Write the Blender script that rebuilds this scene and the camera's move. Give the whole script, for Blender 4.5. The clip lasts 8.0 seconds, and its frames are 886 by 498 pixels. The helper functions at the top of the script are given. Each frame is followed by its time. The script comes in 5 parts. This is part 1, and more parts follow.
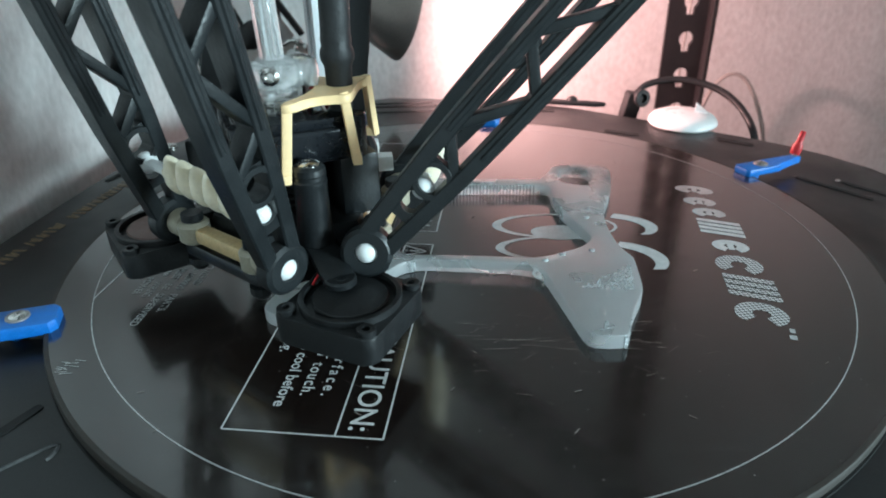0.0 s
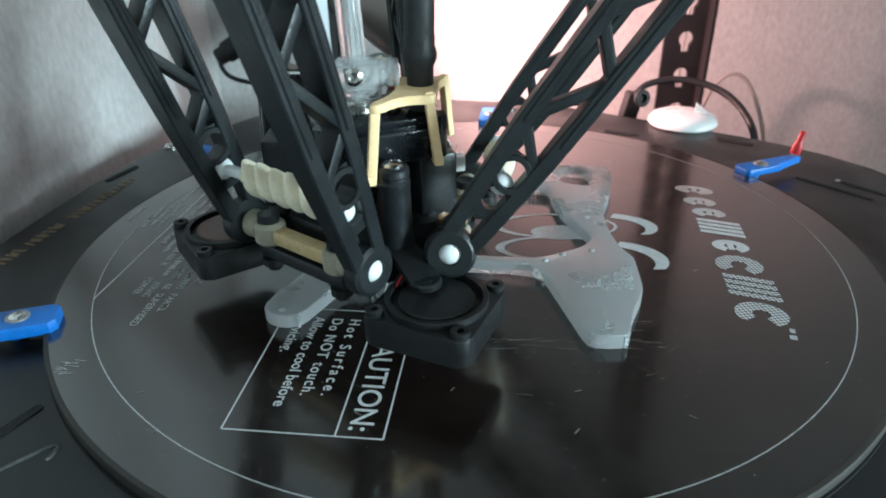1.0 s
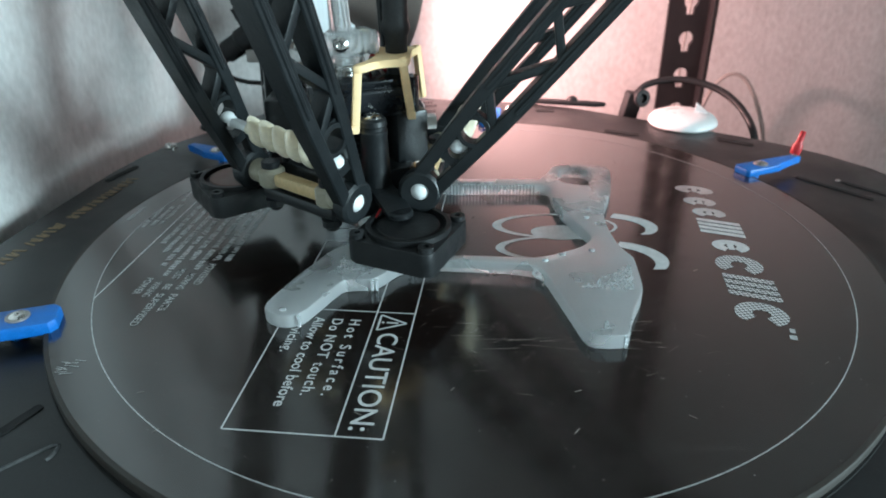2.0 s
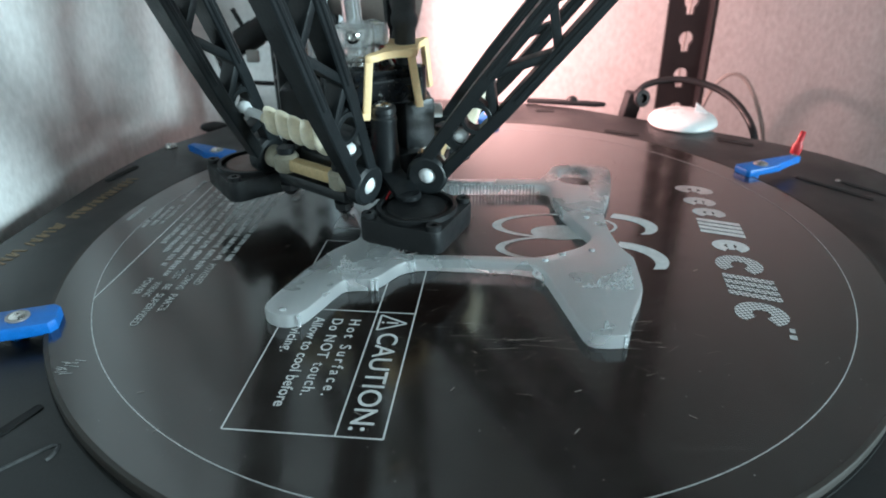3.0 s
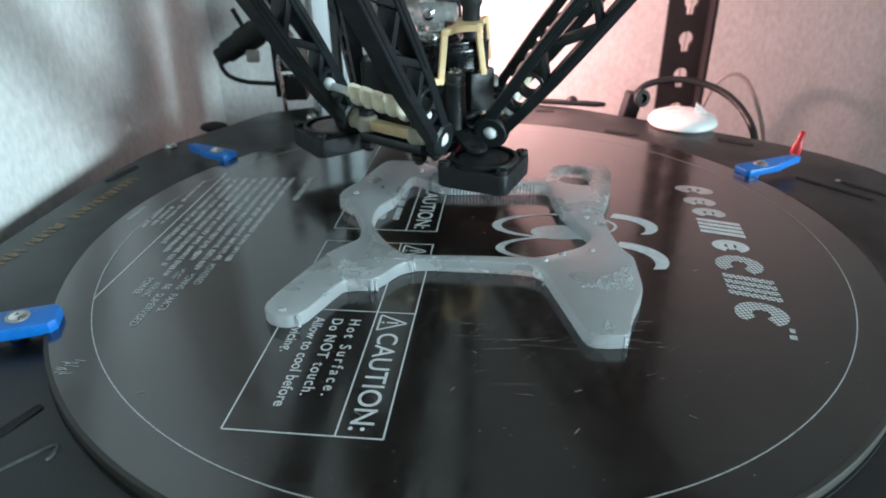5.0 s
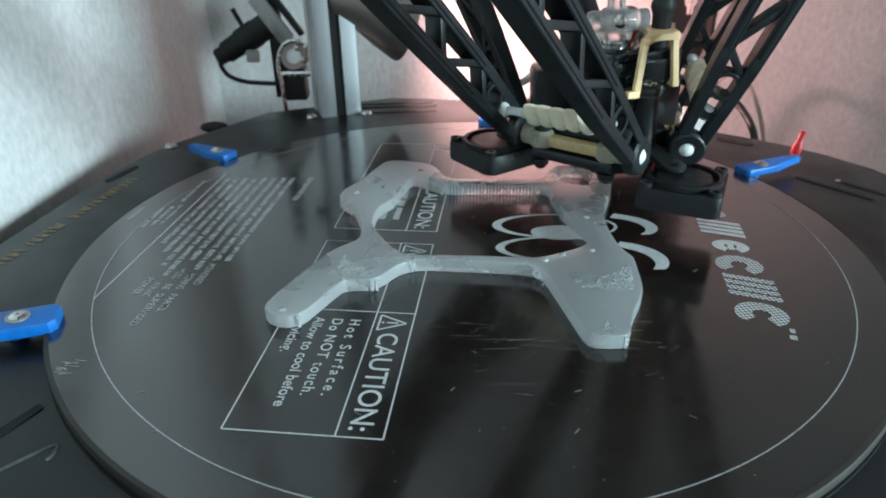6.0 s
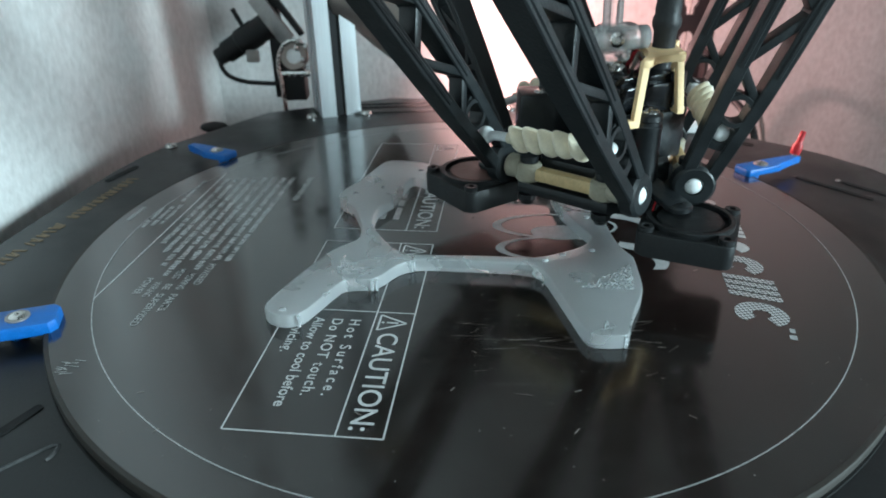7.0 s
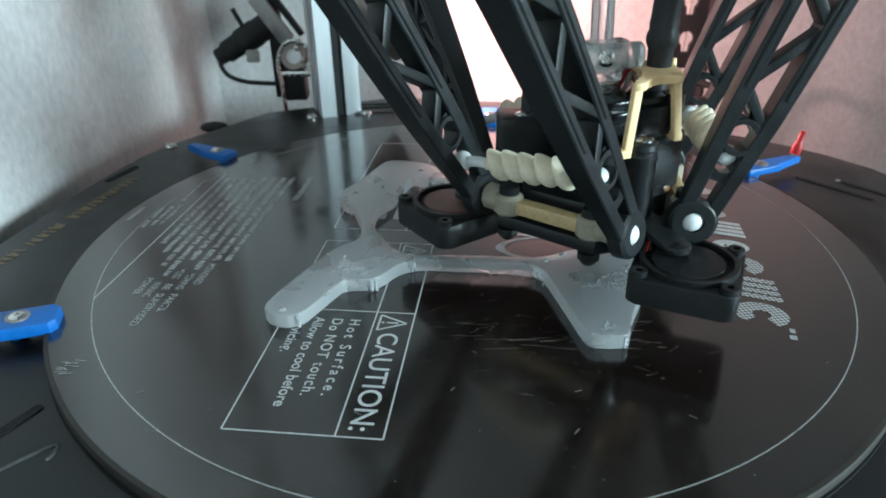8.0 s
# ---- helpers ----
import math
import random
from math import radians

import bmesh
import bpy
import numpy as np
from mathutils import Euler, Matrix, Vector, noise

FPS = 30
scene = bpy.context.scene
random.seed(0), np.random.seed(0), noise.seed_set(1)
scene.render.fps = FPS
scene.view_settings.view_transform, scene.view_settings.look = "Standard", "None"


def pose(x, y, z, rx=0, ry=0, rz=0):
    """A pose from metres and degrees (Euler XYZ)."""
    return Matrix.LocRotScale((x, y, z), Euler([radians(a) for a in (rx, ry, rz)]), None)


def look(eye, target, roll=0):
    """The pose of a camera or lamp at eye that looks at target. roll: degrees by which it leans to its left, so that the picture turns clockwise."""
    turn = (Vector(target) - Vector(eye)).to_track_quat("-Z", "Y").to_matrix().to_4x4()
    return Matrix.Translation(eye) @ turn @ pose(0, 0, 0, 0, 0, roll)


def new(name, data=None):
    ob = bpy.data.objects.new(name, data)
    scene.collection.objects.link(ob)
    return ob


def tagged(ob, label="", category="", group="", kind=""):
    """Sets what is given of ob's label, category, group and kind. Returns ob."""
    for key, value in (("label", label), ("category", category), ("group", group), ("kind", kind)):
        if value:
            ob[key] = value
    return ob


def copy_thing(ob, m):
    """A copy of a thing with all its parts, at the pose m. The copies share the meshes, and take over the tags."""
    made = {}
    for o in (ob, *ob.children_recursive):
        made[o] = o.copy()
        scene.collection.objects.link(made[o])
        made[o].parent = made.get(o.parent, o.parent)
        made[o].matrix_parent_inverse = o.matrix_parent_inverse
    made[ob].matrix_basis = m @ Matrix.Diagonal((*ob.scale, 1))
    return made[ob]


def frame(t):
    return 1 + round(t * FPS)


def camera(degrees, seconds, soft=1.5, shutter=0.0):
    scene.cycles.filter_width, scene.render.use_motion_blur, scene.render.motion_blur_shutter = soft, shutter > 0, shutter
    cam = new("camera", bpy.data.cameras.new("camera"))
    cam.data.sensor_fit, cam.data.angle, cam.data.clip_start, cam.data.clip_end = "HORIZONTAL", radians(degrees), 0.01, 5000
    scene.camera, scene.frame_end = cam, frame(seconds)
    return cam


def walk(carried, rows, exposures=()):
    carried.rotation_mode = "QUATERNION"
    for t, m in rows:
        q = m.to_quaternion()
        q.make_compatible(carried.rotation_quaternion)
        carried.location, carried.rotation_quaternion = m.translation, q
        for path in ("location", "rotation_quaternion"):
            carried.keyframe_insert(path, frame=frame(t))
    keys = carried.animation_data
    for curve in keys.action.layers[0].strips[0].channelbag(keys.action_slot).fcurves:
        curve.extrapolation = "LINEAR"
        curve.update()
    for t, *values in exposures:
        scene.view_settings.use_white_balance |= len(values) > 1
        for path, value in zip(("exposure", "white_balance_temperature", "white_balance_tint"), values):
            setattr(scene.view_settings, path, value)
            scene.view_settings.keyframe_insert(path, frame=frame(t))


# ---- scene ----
# ---- camera ----
cam = camera(67.54, 8.0, soft=1.8)
cam.data.dof.use_dof, cam.data.dof.focus_distance, cam.data.dof.aperture_fstop = True, 0.21, 21.0
EYE = (-0.00967, -0.23662, 0.12081)
VIEW = look(EYE, (-0.00967, 0.02772, -0.02106), -0.83)
walk(cam, [(0.0, VIEW), (8.0, VIEW)], exposures=[(0.0, 0.0), (8.0, 0.0)])

# ---- light ----
world = bpy.data.worlds.new("world")
scene.world = world
world.use_nodes = True
wn = world.node_tree
sky = wn.nodes.new("ShaderNodeTexSky")
sky.sky_type = "NISHITA"
sky.sun_disc = False
sky.sun_elevation, sky.sun_rotation = radians(35), radians(200)
wn.links.new(sky.outputs[0], wn.nodes["Background"].inputs[0])
wn.nodes["Background"].inputs[1].default_value = 0.1


def area_lamp(name, m, sx, sy, watts, colour):
    d = bpy.data.lights.new(name, "AREA")
    d.shape, d.size, d.size_y, d.energy, d.color = "RECTANGLE", sx, sy, watts, colour
    ob = new(name, d)
    ob.matrix_world = m
    return ob


def spot_lamp(name, m, watts, colour, angle, radius):
    d = bpy.data.lights.new(name, "SPOT")
    d.energy, d.color, d.spot_size, d.spot_blend, d.shadow_soft_size = watts, colour, radians(angle), 0.6, radius
    ob = new(name, d)
    ob.matrix_world = m
    return ob


# daylight through the window in the east wall
area_lamp("window_daylight", look((1.68, -1.0, 0.37), (-0.20, -0.02, 0.05)), 0.48, 0.48, 71.0, (0.67, 0.92, 1.0))
# the bulb inside the clamp lamp's shade
spot_lamp("clamp_lamp_bulb", look((-0.0542, 0.1985, 0.0629), (0.0608, 0.2185, 0.0529)), 6.9, (1.0, 0.56, 0.54), 174, 0.014)


# ---- materials ----
def nodes_of(name):
    m = bpy.data.materials.new(name)
    m.use_nodes = True
    return m, m.node_tree, m.node_tree.nodes["Principled BSDF"]


def surface(name, colour, rough=0.5, metal=0.0, vary=0.15, scale=120.0, bump=0.1, fine=900.0, coat=0.0, trans=0.0, ior=1.45, sss=0.0, stretch=(1, 1, 1)):
    """A plain surface with variation at two scales in colour and gloss, and fine relief."""
    m, nt, b = nodes_of(name)
    L = nt.links.new
    tc = nt.nodes.new("ShaderNodeTexCoord")
    mp = nt.nodes.new("ShaderNodeMapping")
    mp.inputs["Scale"].default_value = stretch
    L(tc.outputs["Object"], mp.inputs[0])
    n1 = nt.nodes.new("ShaderNodeTexNoise")
    n1.inputs["Scale"].default_value, n1.inputs["Detail"].default_value = scale, 5
    n2 = nt.nodes.new("ShaderNodeTexNoise")
    n2.inputs["Scale"].default_value, n2.inputs["Detail"].default_value = fine, 3
    L(mp.outputs[0], n1.inputs[0])
    L(mp.outputs[0], n2.inputs[0])
    add = nt.nodes.new("ShaderNodeMath")
    add.operation = "ADD"
    L(n1.outputs[0], add.inputs[0])
    L(n2.outputs[0], add.inputs[1])
    ramp = nt.nodes.new("ShaderNodeMapRange")
    ramp.inputs[1].default_value, ramp.inputs[2].default_value = 0.7, 1.3
    ramp.inputs[3].default_value, ramp.inputs[4].default_value = 1 - vary, 1 + vary
    L(add.outputs[0], ramp.inputs[0])
    mul = nt.nodes.new("ShaderNodeVectorMath")
    mul.operation = "SCALE"
    mul.inputs[0].default_value = colour
    L(ramp.outputs[0], mul.inputs["Scale"])
    L(mul.outputs[0], b.inputs["Base Color"])
    rr = nt.nodes.new("ShaderNodeMapRange")
    rr.inputs[1].default_value, rr.inputs[2].default_value = 0.35, 0.65
    rr.inputs[3].default_value, rr.inputs[4].default_value = max(rough - 0.08, 0.02), min(rough + 0.1, 1)
    L(n1.outputs[0], rr.inputs[0])
    L(rr.outputs[0], b.inputs["Roughness"])
    b.inputs["Metallic"].default_value = metal
    b.inputs["IOR"].default_value = ior
    b.inputs["Coat Weight"].default_value = coat
    b.inputs["Transmission Weight"].default_value = trans
    if sss:
        b.inputs["Subsurface Weight"].default_value = sss
        b.inputs["Subsurface Radius"].default_value = (1, 1, 1)
        b.inputs["Subsurface Scale"].default_value = 0.004
    if bump:
        bp = nt.nodes.new("ShaderNodeBump")
        bp.inputs["Strength"].default_value, bp.inputs["Distance"].default_value = bump, 0.0004
        L(n2.outputs[0], bp.inputs["Height"])
        L(bp.outputs[0], b.inputs["Normal"])
    return m


def wallpaper_material():
    """Off-white woven wallpaper: upright fibres over a soft mottling."""
    m, nt, b = nodes_of("wallpaper")
    L = nt.links.new
    tc = nt.nodes.new("ShaderNodeTexCoord")
    mp = nt.nodes.new("ShaderNodeMapping")
    mp.inputs["Scale"].default_value = (1, 1, 0.7)
    L(tc.outputs["Object"], mp.inputs[0])
    fibre = nt.nodes.new("ShaderNodeTexNoise")
    fibre.inputs["Scale"].default_value, fibre.inputs["Detail"].default_value = 260, 6
    L(mp.outputs[0], fibre.inputs[0])
    soft = nt.nodes.new("ShaderNodeTexNoise")
    soft.inputs["Scale"].default_value, soft.inputs["Detail"].default_value = 60, 4
    L(mp.outputs[0], soft.inputs[0])
    ramp = nt.nodes.new("ShaderNodeValToRGB")
    ramp.color_ramp.elements[0].position, ramp.color_ramp.elements[1].position = 0.36, 0.62
    ramp.color_ramp.elements[0].color = (0.53, 0.515, 0.505, 1)
    ramp.color_ramp.elements[1].color = (0.70, 0.69, 0.68, 1)
    mix = nt.nodes.new("ShaderNodeMath")
    mix.operation = "MULTIPLY_ADD"
    mix.inputs[1].default_value, mix.inputs[2].default_value = 0.5, 0.25
    L(soft.outputs[0], mix.inputs[0])
    av = nt.nodes.new("ShaderNodeMath")
    av.operation = "MULTIPLY_ADD"
    av.inputs[1].default_value = 0.5
    L(fibre.outputs[0], av.inputs[0])
    half = nt.nodes.new("ShaderNodeMath")
    half.operation = "MULTIPLY"
    half.inputs[1].default_value = 0.5
    L(mix.outputs[0], half.inputs[0])
    L(half.outputs[0], av.inputs[2])
    L(av.outputs[0], ramp.inputs[0])
    L(ramp.outputs[0], b.inputs["Base Color"])
    b.inputs["Roughness"].default_value = 0.75
    bp = nt.nodes.new("ShaderNodeBump")
    bp.inputs["Strength"].default_value, bp.inputs["Distance"].default_value = 0.6, 0.0007
    L(fibre.outputs[0], bp.inputs["Height"])
    L(bp.outputs[0], b.inputs["Normal"])
    return m


def bed_material():
    """Black heater plate under glass: clear gloss, faint smears, fine scratches and dust."""
    m, nt, b = nodes_of("bed_glass_black")
    L = nt.links.new
    tc = nt.nodes.new("ShaderNodeTexCoord")
    n1 = nt.nodes.new("ShaderNodeTexNoise")
    n1.inputs["Scale"].default_value, n1.inputs["Detail"].default_value = 22, 6
    L(tc.outputs["Object"], n1.inputs[0])
    mp = nt.nodes.new("ShaderNodeMapping")
    mp.inputs["Scale"].default_value = (14, 320, 1)
    mp.inputs["Rotation"].default_value = (0, 0, 0.05)
    L(tc.outputs["Object"], mp.inputs[0])
    scr = nt.nodes.new("ShaderNodeTexNoise")
    scr.inputs["Scale"].default_value, scr.inputs["Detail"].default_value = 1.0, 4
    L(mp.outputs[0], scr.inputs[0])
    cut = nt.nodes.new("ShaderNodeMapRange")
    cut.inputs[1].default_value, cut.inputs[2].default_value = 0.63, 0.80
    L(scr.outputs[0], cut.inputs[0])
    dust = nt.nodes.new("ShaderNodeTexVoronoi")
    dust.voronoi_dimensions = "2D"
    dust.inputs["Scale"].default_value = 140
    L(tc.outputs["Object"], dust.inputs[0])
    dcut = nt.nodes.new("ShaderNodeMapRange")
    dcut.inputs[1].default_value, dcut.inputs[2].default_value = 0.036, 0.012
    L(dust.outputs["Distance"], dcut.inputs[0])
    dsel = nt.nodes.new("ShaderNodeMath")
    dsel.operation = "MULTIPLY"
    sep = nt.nodes.new("ShaderNodeSeparateColor")
    L(dust.outputs["Color"], sep.inputs[0])
    gate = nt.nodes.new("ShaderNodeMath")
    gate.operation = "GREATER_THAN"
    gate.inputs[1].default_value = 0.74
    L(sep.outputs[0], gate.inputs[0])
    L(gate.outputs[0], dsel.inputs[0])
    L(dcut.outputs[0], dsel.inputs[1])
    marks = nt.nodes.new("ShaderNodeMath")
    marks.operation = "MAXIMUM"
    half = nt.nodes.new("ShaderNodeMath")
    half.operation = "MULTIPLY"
    half.inputs[1].default_value = 0.35
    L(cut.outputs[0], half.inputs[0])
    L(half.outputs[0], marks.inputs[0])
    L(dsel.outputs[0], marks.inputs[1])
    mix = nt.nodes.new("ShaderNodeMix")
    mix.data_type = "RGBA"
    mix.inputs["A"].default_value, mix.inputs["B"].default_value = (0.0095, 0.0056, 0.0046, 1), (0.21, 0.19, 0.18, 1)
    # glue haze left in cloudy patches
    n3 = nt.nodes.new("ShaderNodeTexNoise")
    n3.inputs["Scale"].default_value, n3.inputs["Detail"].default_value, n3.inputs["Roughness"].default_value = 34, 9, 0.68
    L(tc.outputs["Object"], n3.inputs[0])
    haze = nt.nodes.new("ShaderNodeMapRange")
    haze.inputs[1].default_value, haze.inputs[2].default_value, haze.inputs[3].default_value, haze.inputs[4].default_value = 0.48, 0.74, 0.0, 0.055
    L(n3.outputs[0], haze.inputs[0])
    both = nt.nodes.new("ShaderNodeMath")
    both.operation = "MAXIMUM"
    L(marks.outputs[0], both.inputs[0])
    L(haze.outputs[0], both.inputs[1])
    L(both.outputs[0], mix.inputs["Factor"])
    L(mix.outputs["Result"], b.inputs["Base Color"])
    rr = nt.nodes.new("ShaderNodeMapRange")
    rr.inputs[1].default_value, rr.inputs[2].default_value, rr.inputs[3].default_value, rr.inputs[4].default_value = 0.3, 0.7, 0.14, 0.26
    L(n1.outputs[0], rr.inputs[0])
    L(rr.outputs[0], b.inputs["Roughness"])
    b.inputs["IOR"].default_value = 1.5
    b.inputs["Coat Weight"].default_value = 1.0
    # wiped smears in the gloss
    sm = nt.nodes.new("ShaderNodeMapping")
    sm.inputs["Scale"].default_value, sm.inputs["Rotation"].default_value = (1, 3.2, 1), (0, 0, 0.5)
    L(tc.outputs["Object"], sm.inputs[0])
    n4 = nt.nodes.new("ShaderNodeTexNoise")
    n4.inputs["Scale"].default_value, n4.inputs["Detail"].default_value, n4.inputs["Roughness"].default_value = 26, 8, 0.7
    L(sm.outputs[0], n4.inputs[0])
    cr = nt.nodes.new("ShaderNodeMapRange")
    cr.inputs[1].default_value, cr.inputs[2].default_value, cr.inputs[3].default_value, cr.inputs[4].default_value = 0.36, 0.66, 0.075, 0.21
    L(n4.outputs[0], cr.inputs[0])
    L(cr.outputs[0], b.inputs["Coat Roughness"])
    b.inputs["Coat IOR"].default_value = 1.60
    return m


def frosted_material():
    """Milky clear printed plastic: even scatter, soft gloss, fine layer lines."""
    m, nt, b = nodes_of("frosted_clear_plastic")
    L = nt.links.new
    tc = nt.nodes.new("ShaderNodeTexCoord")
    mp = nt.nodes.new("ShaderNodeMapping")
    mp.inputs["Rotation"].default_value = (0, 0, 0.8)
    mp.inputs["Scale"].default_value = (1, 0.12, 6)
    L(tc.outputs["Object"], mp.inputs[0])
    n1 = nt.nodes.new("ShaderNodeTexNoise")
    n1.inputs["Scale"].default_value, n1.inputs["Detail"].default_value = 700, 3
    L(mp.outputs[0], n1.inputs[0])
    n2 = nt.nodes.new("ShaderNodeTexNoise")
    n2.inputs["Scale"].default_value, n2.inputs["Detail"].default_value = 45, 3
    L(tc.outputs["Object"], n2.inputs[0])
    ramp = nt.nodes.new("ShaderNodeValToRGB")
    ramp.color_ramp.elements[0].position, ramp.color_ramp.elements[1].position = 0.3, 0.7
    ramp.color_ramp.elements[0].color, ramp.color_ramp.elements[1].color = (0.82, 0.85, 0.86, 1), (0.94, 0.96, 0.97, 1)
    L(n2.outputs[0], ramp.inputs[0])
    L(ramp.outputs[0], b.inputs["Base Color"])
    rr = nt.nodes.new("ShaderNodeMapRange")
    rr.inputs[1].default_value, rr.inputs[2].default_value, rr.inputs[3].default_value, rr.inputs[4].default_value = 0.38, 0.62, 0.22, 0.40
    L(n2.outputs[0], rr.inputs[0])
    L(rr.outputs[0], b.inputs["Roughness"])
    b.inputs["IOR"].default_value = 1.5
    b.inputs["Transmission Weight"].default_value = 0.79
    bp = nt.nodes.new("ShaderNodeBump")
    bp.inputs["Strength"].default_value, bp.inputs["Distance"].default_value = 0.42, 0.0002
    L(n1.outputs[0], bp.inputs["Height"])
    L(bp.outputs[0], b.inputs["Normal"])
    return m


def hatched_ink():
    """White ink printed as a fine cross-hatch."""
    m, nt, b = nodes_of("hatched_ink")
    tc = nt.nodes.new("ShaderNodeTexCoord")
    mp = nt.nodes.new("ShaderNodeMapping")
    mp.inputs["Rotation"].default_value = (0, 0, 0.62)
    mp.inputs["Location"].default_value = (0, 0, 0.0005)
    ch = nt.nodes.new("ShaderNodeTexChecker")
    ch.inputs["Scale"].default_value = 1050
    ch.inputs["Color1"].default_value, ch.inputs["Color2"].default_value = (0.60, 0.61, 0.61, 1), (0.16, 0.16, 0.16, 1)
    nt.links.new(tc.outputs["Object"], mp.inputs[0])
    nt.links.new(mp.outputs[0], ch.inputs[0])
    nt.links.new(ch.outputs[0], b.inputs["Base Color"])
    b.inputs["Roughness"].default_value = 0.15
    return m


WALLPAPER = wallpaper_material()
BED = bed_material()
LAMINATE = surface("black_laminate", (0.008, 0.0085, 0.009), 0.36, vary=0.3, scale=30, bump=0.08, fine=1500)
SLOT = surface("slot_dark", (0.006, 0.006, 0.006), 0.8)
INK = surface("white_ink", (0.60, 0.61, 0.61), 0.12, vary=0.12, scale=300, bump=0)
INK_DIM = surface("grey_ink", (0.40, 0.41, 0.41), 0.12, vary=0.25, scale=500, bump=0)
SCRATCH = surface("scratch_grey", (0.24, 0.22, 0.20), 0.3, vary=0.4, scale=500, bump=0)
ENGRAVED = surface("engraved_grey", (0.055, 0.056, 0.057), 0.5, vary=0.5, scale=400)
INK_HATCH = hatched_ink()
GOLD = surface("gold_print", (0.18, 0.125, 0.07), 0.5, vary=0.3, scale=400)
GLASS_EDGE = surface("glass_edge", (0.032, 0.027, 0.023), 0.6, vary=0.2, scale=60)
PLASTIC = surface("black_plastic", (0.010, 0.012, 0.0135), 0.36, vary=0.25, scale=160, bump=0.25, ior=1.45)
ARM_PLASTIC = surface("moulded_black", (0.0105, 0.0130, 0.0145), 0.40, vary=0.25, scale=90, bump=0.3, fine=1400, ior=1.43)
HOUSING = surface("gloss_black", (0.010, 0.012, 0.015), 0.16, vary=0.2, scale=120, bump=0.05)
KAPTON = surface("brown_tape", (0.16, 0.085, 0.04), 0.3, vary=0.4, scale=300, bump=0.4)
FAN_BLACK = surface("fan_black", (0.011, 0.012, 0.013), 0.46, vary=0.25, scale=200, bump=0.2, ior=1.38)
NYLON = surface("white_nylon", (0.78, 0.80, 0.80), 0.32, vary=0.05, scale=200, bump=0.05, sss=0.2)
IVORY = surface("ivory_rubber", (0.80, 0.71, 0.54), 0.42, vary=0.10, scale=160, bump=0.15, sss=0.35)
BOSS = surface("grey_nylon", (0.34, 0.31, 0.24), 0.36, vary=0.12, scale=160, bump=0.1, sss=0.3)
AMBER = surface("aged_nylon", (0.55, 0.40, 0.21), 0.38, vary=0.16, scale=120, bump=0.1, sss=0.25)
YELLOW = surface("yellow_print", (0.97, 0.68, 0.37), 0.5, vary=0.08, scale=300, bump=0.3, fine=2500, stretch=(1, 1, 3))
BLUE = surface("blue_print", (0.003, 0.13, 0.46), 0.40, vary=0.15, scale=300, bump=0.3, fine=2500)
RED = surface("red_plastic", (0.45, 0.02, 0.025), 0.4, vary=0.1, scale=300)
STEEL = surface("steel", (0.62, 0.61, 0.59), 0.22, metal=1.0, vary=0.12, scale=500)
ALUMINIUM = surface("aluminium", (0.80, 0.84, 0.86), 0.38, metal=0.75, vary=0.06, scale=60, stretch=(1, 1, 0.05))
SHADE_METAL = surface("shade_metal", (0.24, 0.20, 0.18), 0.42, metal=0.8, vary=0.1, scale=40)
GREY_METAL = surface("grey_metal", (0.34, 0.32, 0.31), 0.4, metal=0.6, vary=0.15, scale=200)
HOSE = surface("black_sleeve", (0.020, 0.021, 0.022), 0.55, vary=0.2, scale=250, bump=0.3)
RUBBER = surface("black_rubber", (0.012, 0.012, 0.013), 0.6, vary=0.2)
WHITE = surface("white_plastic", (0.80, 0.81, 0.80), 0.30, vary=0.04, scale=60, bump=0.03)
GREY = surface("grey_cable", (0.34, 0.31, 0.29), 0.5)
RACK = surface("rack_paint", (0.020, 0.017, 0.018), 0.5, vary=0.3, scale=80)
FROST = frosted_material()
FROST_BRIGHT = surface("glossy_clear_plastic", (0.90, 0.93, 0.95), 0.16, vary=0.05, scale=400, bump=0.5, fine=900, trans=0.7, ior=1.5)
CLEAR = surface("clear_plastic", (0.95, 0.97, 0.97), 0.12, vary=0.02, scale=300, bump=0.25, fine=700, trans=0.80, ior=1.45)
PLASTER = surface("room_plaster", (0.40, 0.37, 0.36), 0.8, vary=0.06, scale=8)
DARK_WOOD = surface("dark_board", (0.05, 0.042, 0.038), 0.6, vary=0.2, scale=12)


# ---- mesh helpers ----
def mesh_of(name, bm, material, smooth=35):
    bmesh.ops.recalc_face_normals(bm, faces=bm.faces[:])
    me = bpy.data.meshes.new(name)
    bm.to_mesh(me)
    bm.free()
    me.materials.append(material)
    if smooth:
        me.shade_smooth()
        me.set_sharp_from_angle(angle=radians(smooth))
    return me


def part(name, bm, material, parent=None, label="", smooth=35):
    ob = new(name, mesh_of(name, bm, material, smooth))
    ob.parent = parent
    return tagged(ob, label)


def thing(name, label, category, at=(0, 0, 0), rz=0, group="", kind=""):
    ob = new(name)
    ob.empty_display_size = 0.01
    ob.matrix_basis = pose(*at, 0, 0, rz)
    return tagged(ob, label, category, group, kind)


def box(bm, cx, cy, cz, sx, sy, sz, m=Matrix(), bevel=0.0):
    r = bmesh.ops.create_cube(bm, size=1, matrix=m @ Matrix.Translation((cx, cy, cz)) @ Matrix.Diagonal((sx, sy, sz, 1)))
    if bevel:
        es = list({e for v in r["verts"] for e in v.link_edges})
        bmesh.ops.bevel(bm, geom=es, offset=bevel, segments=2, affect="EDGES", profile=0.6)
    return bm


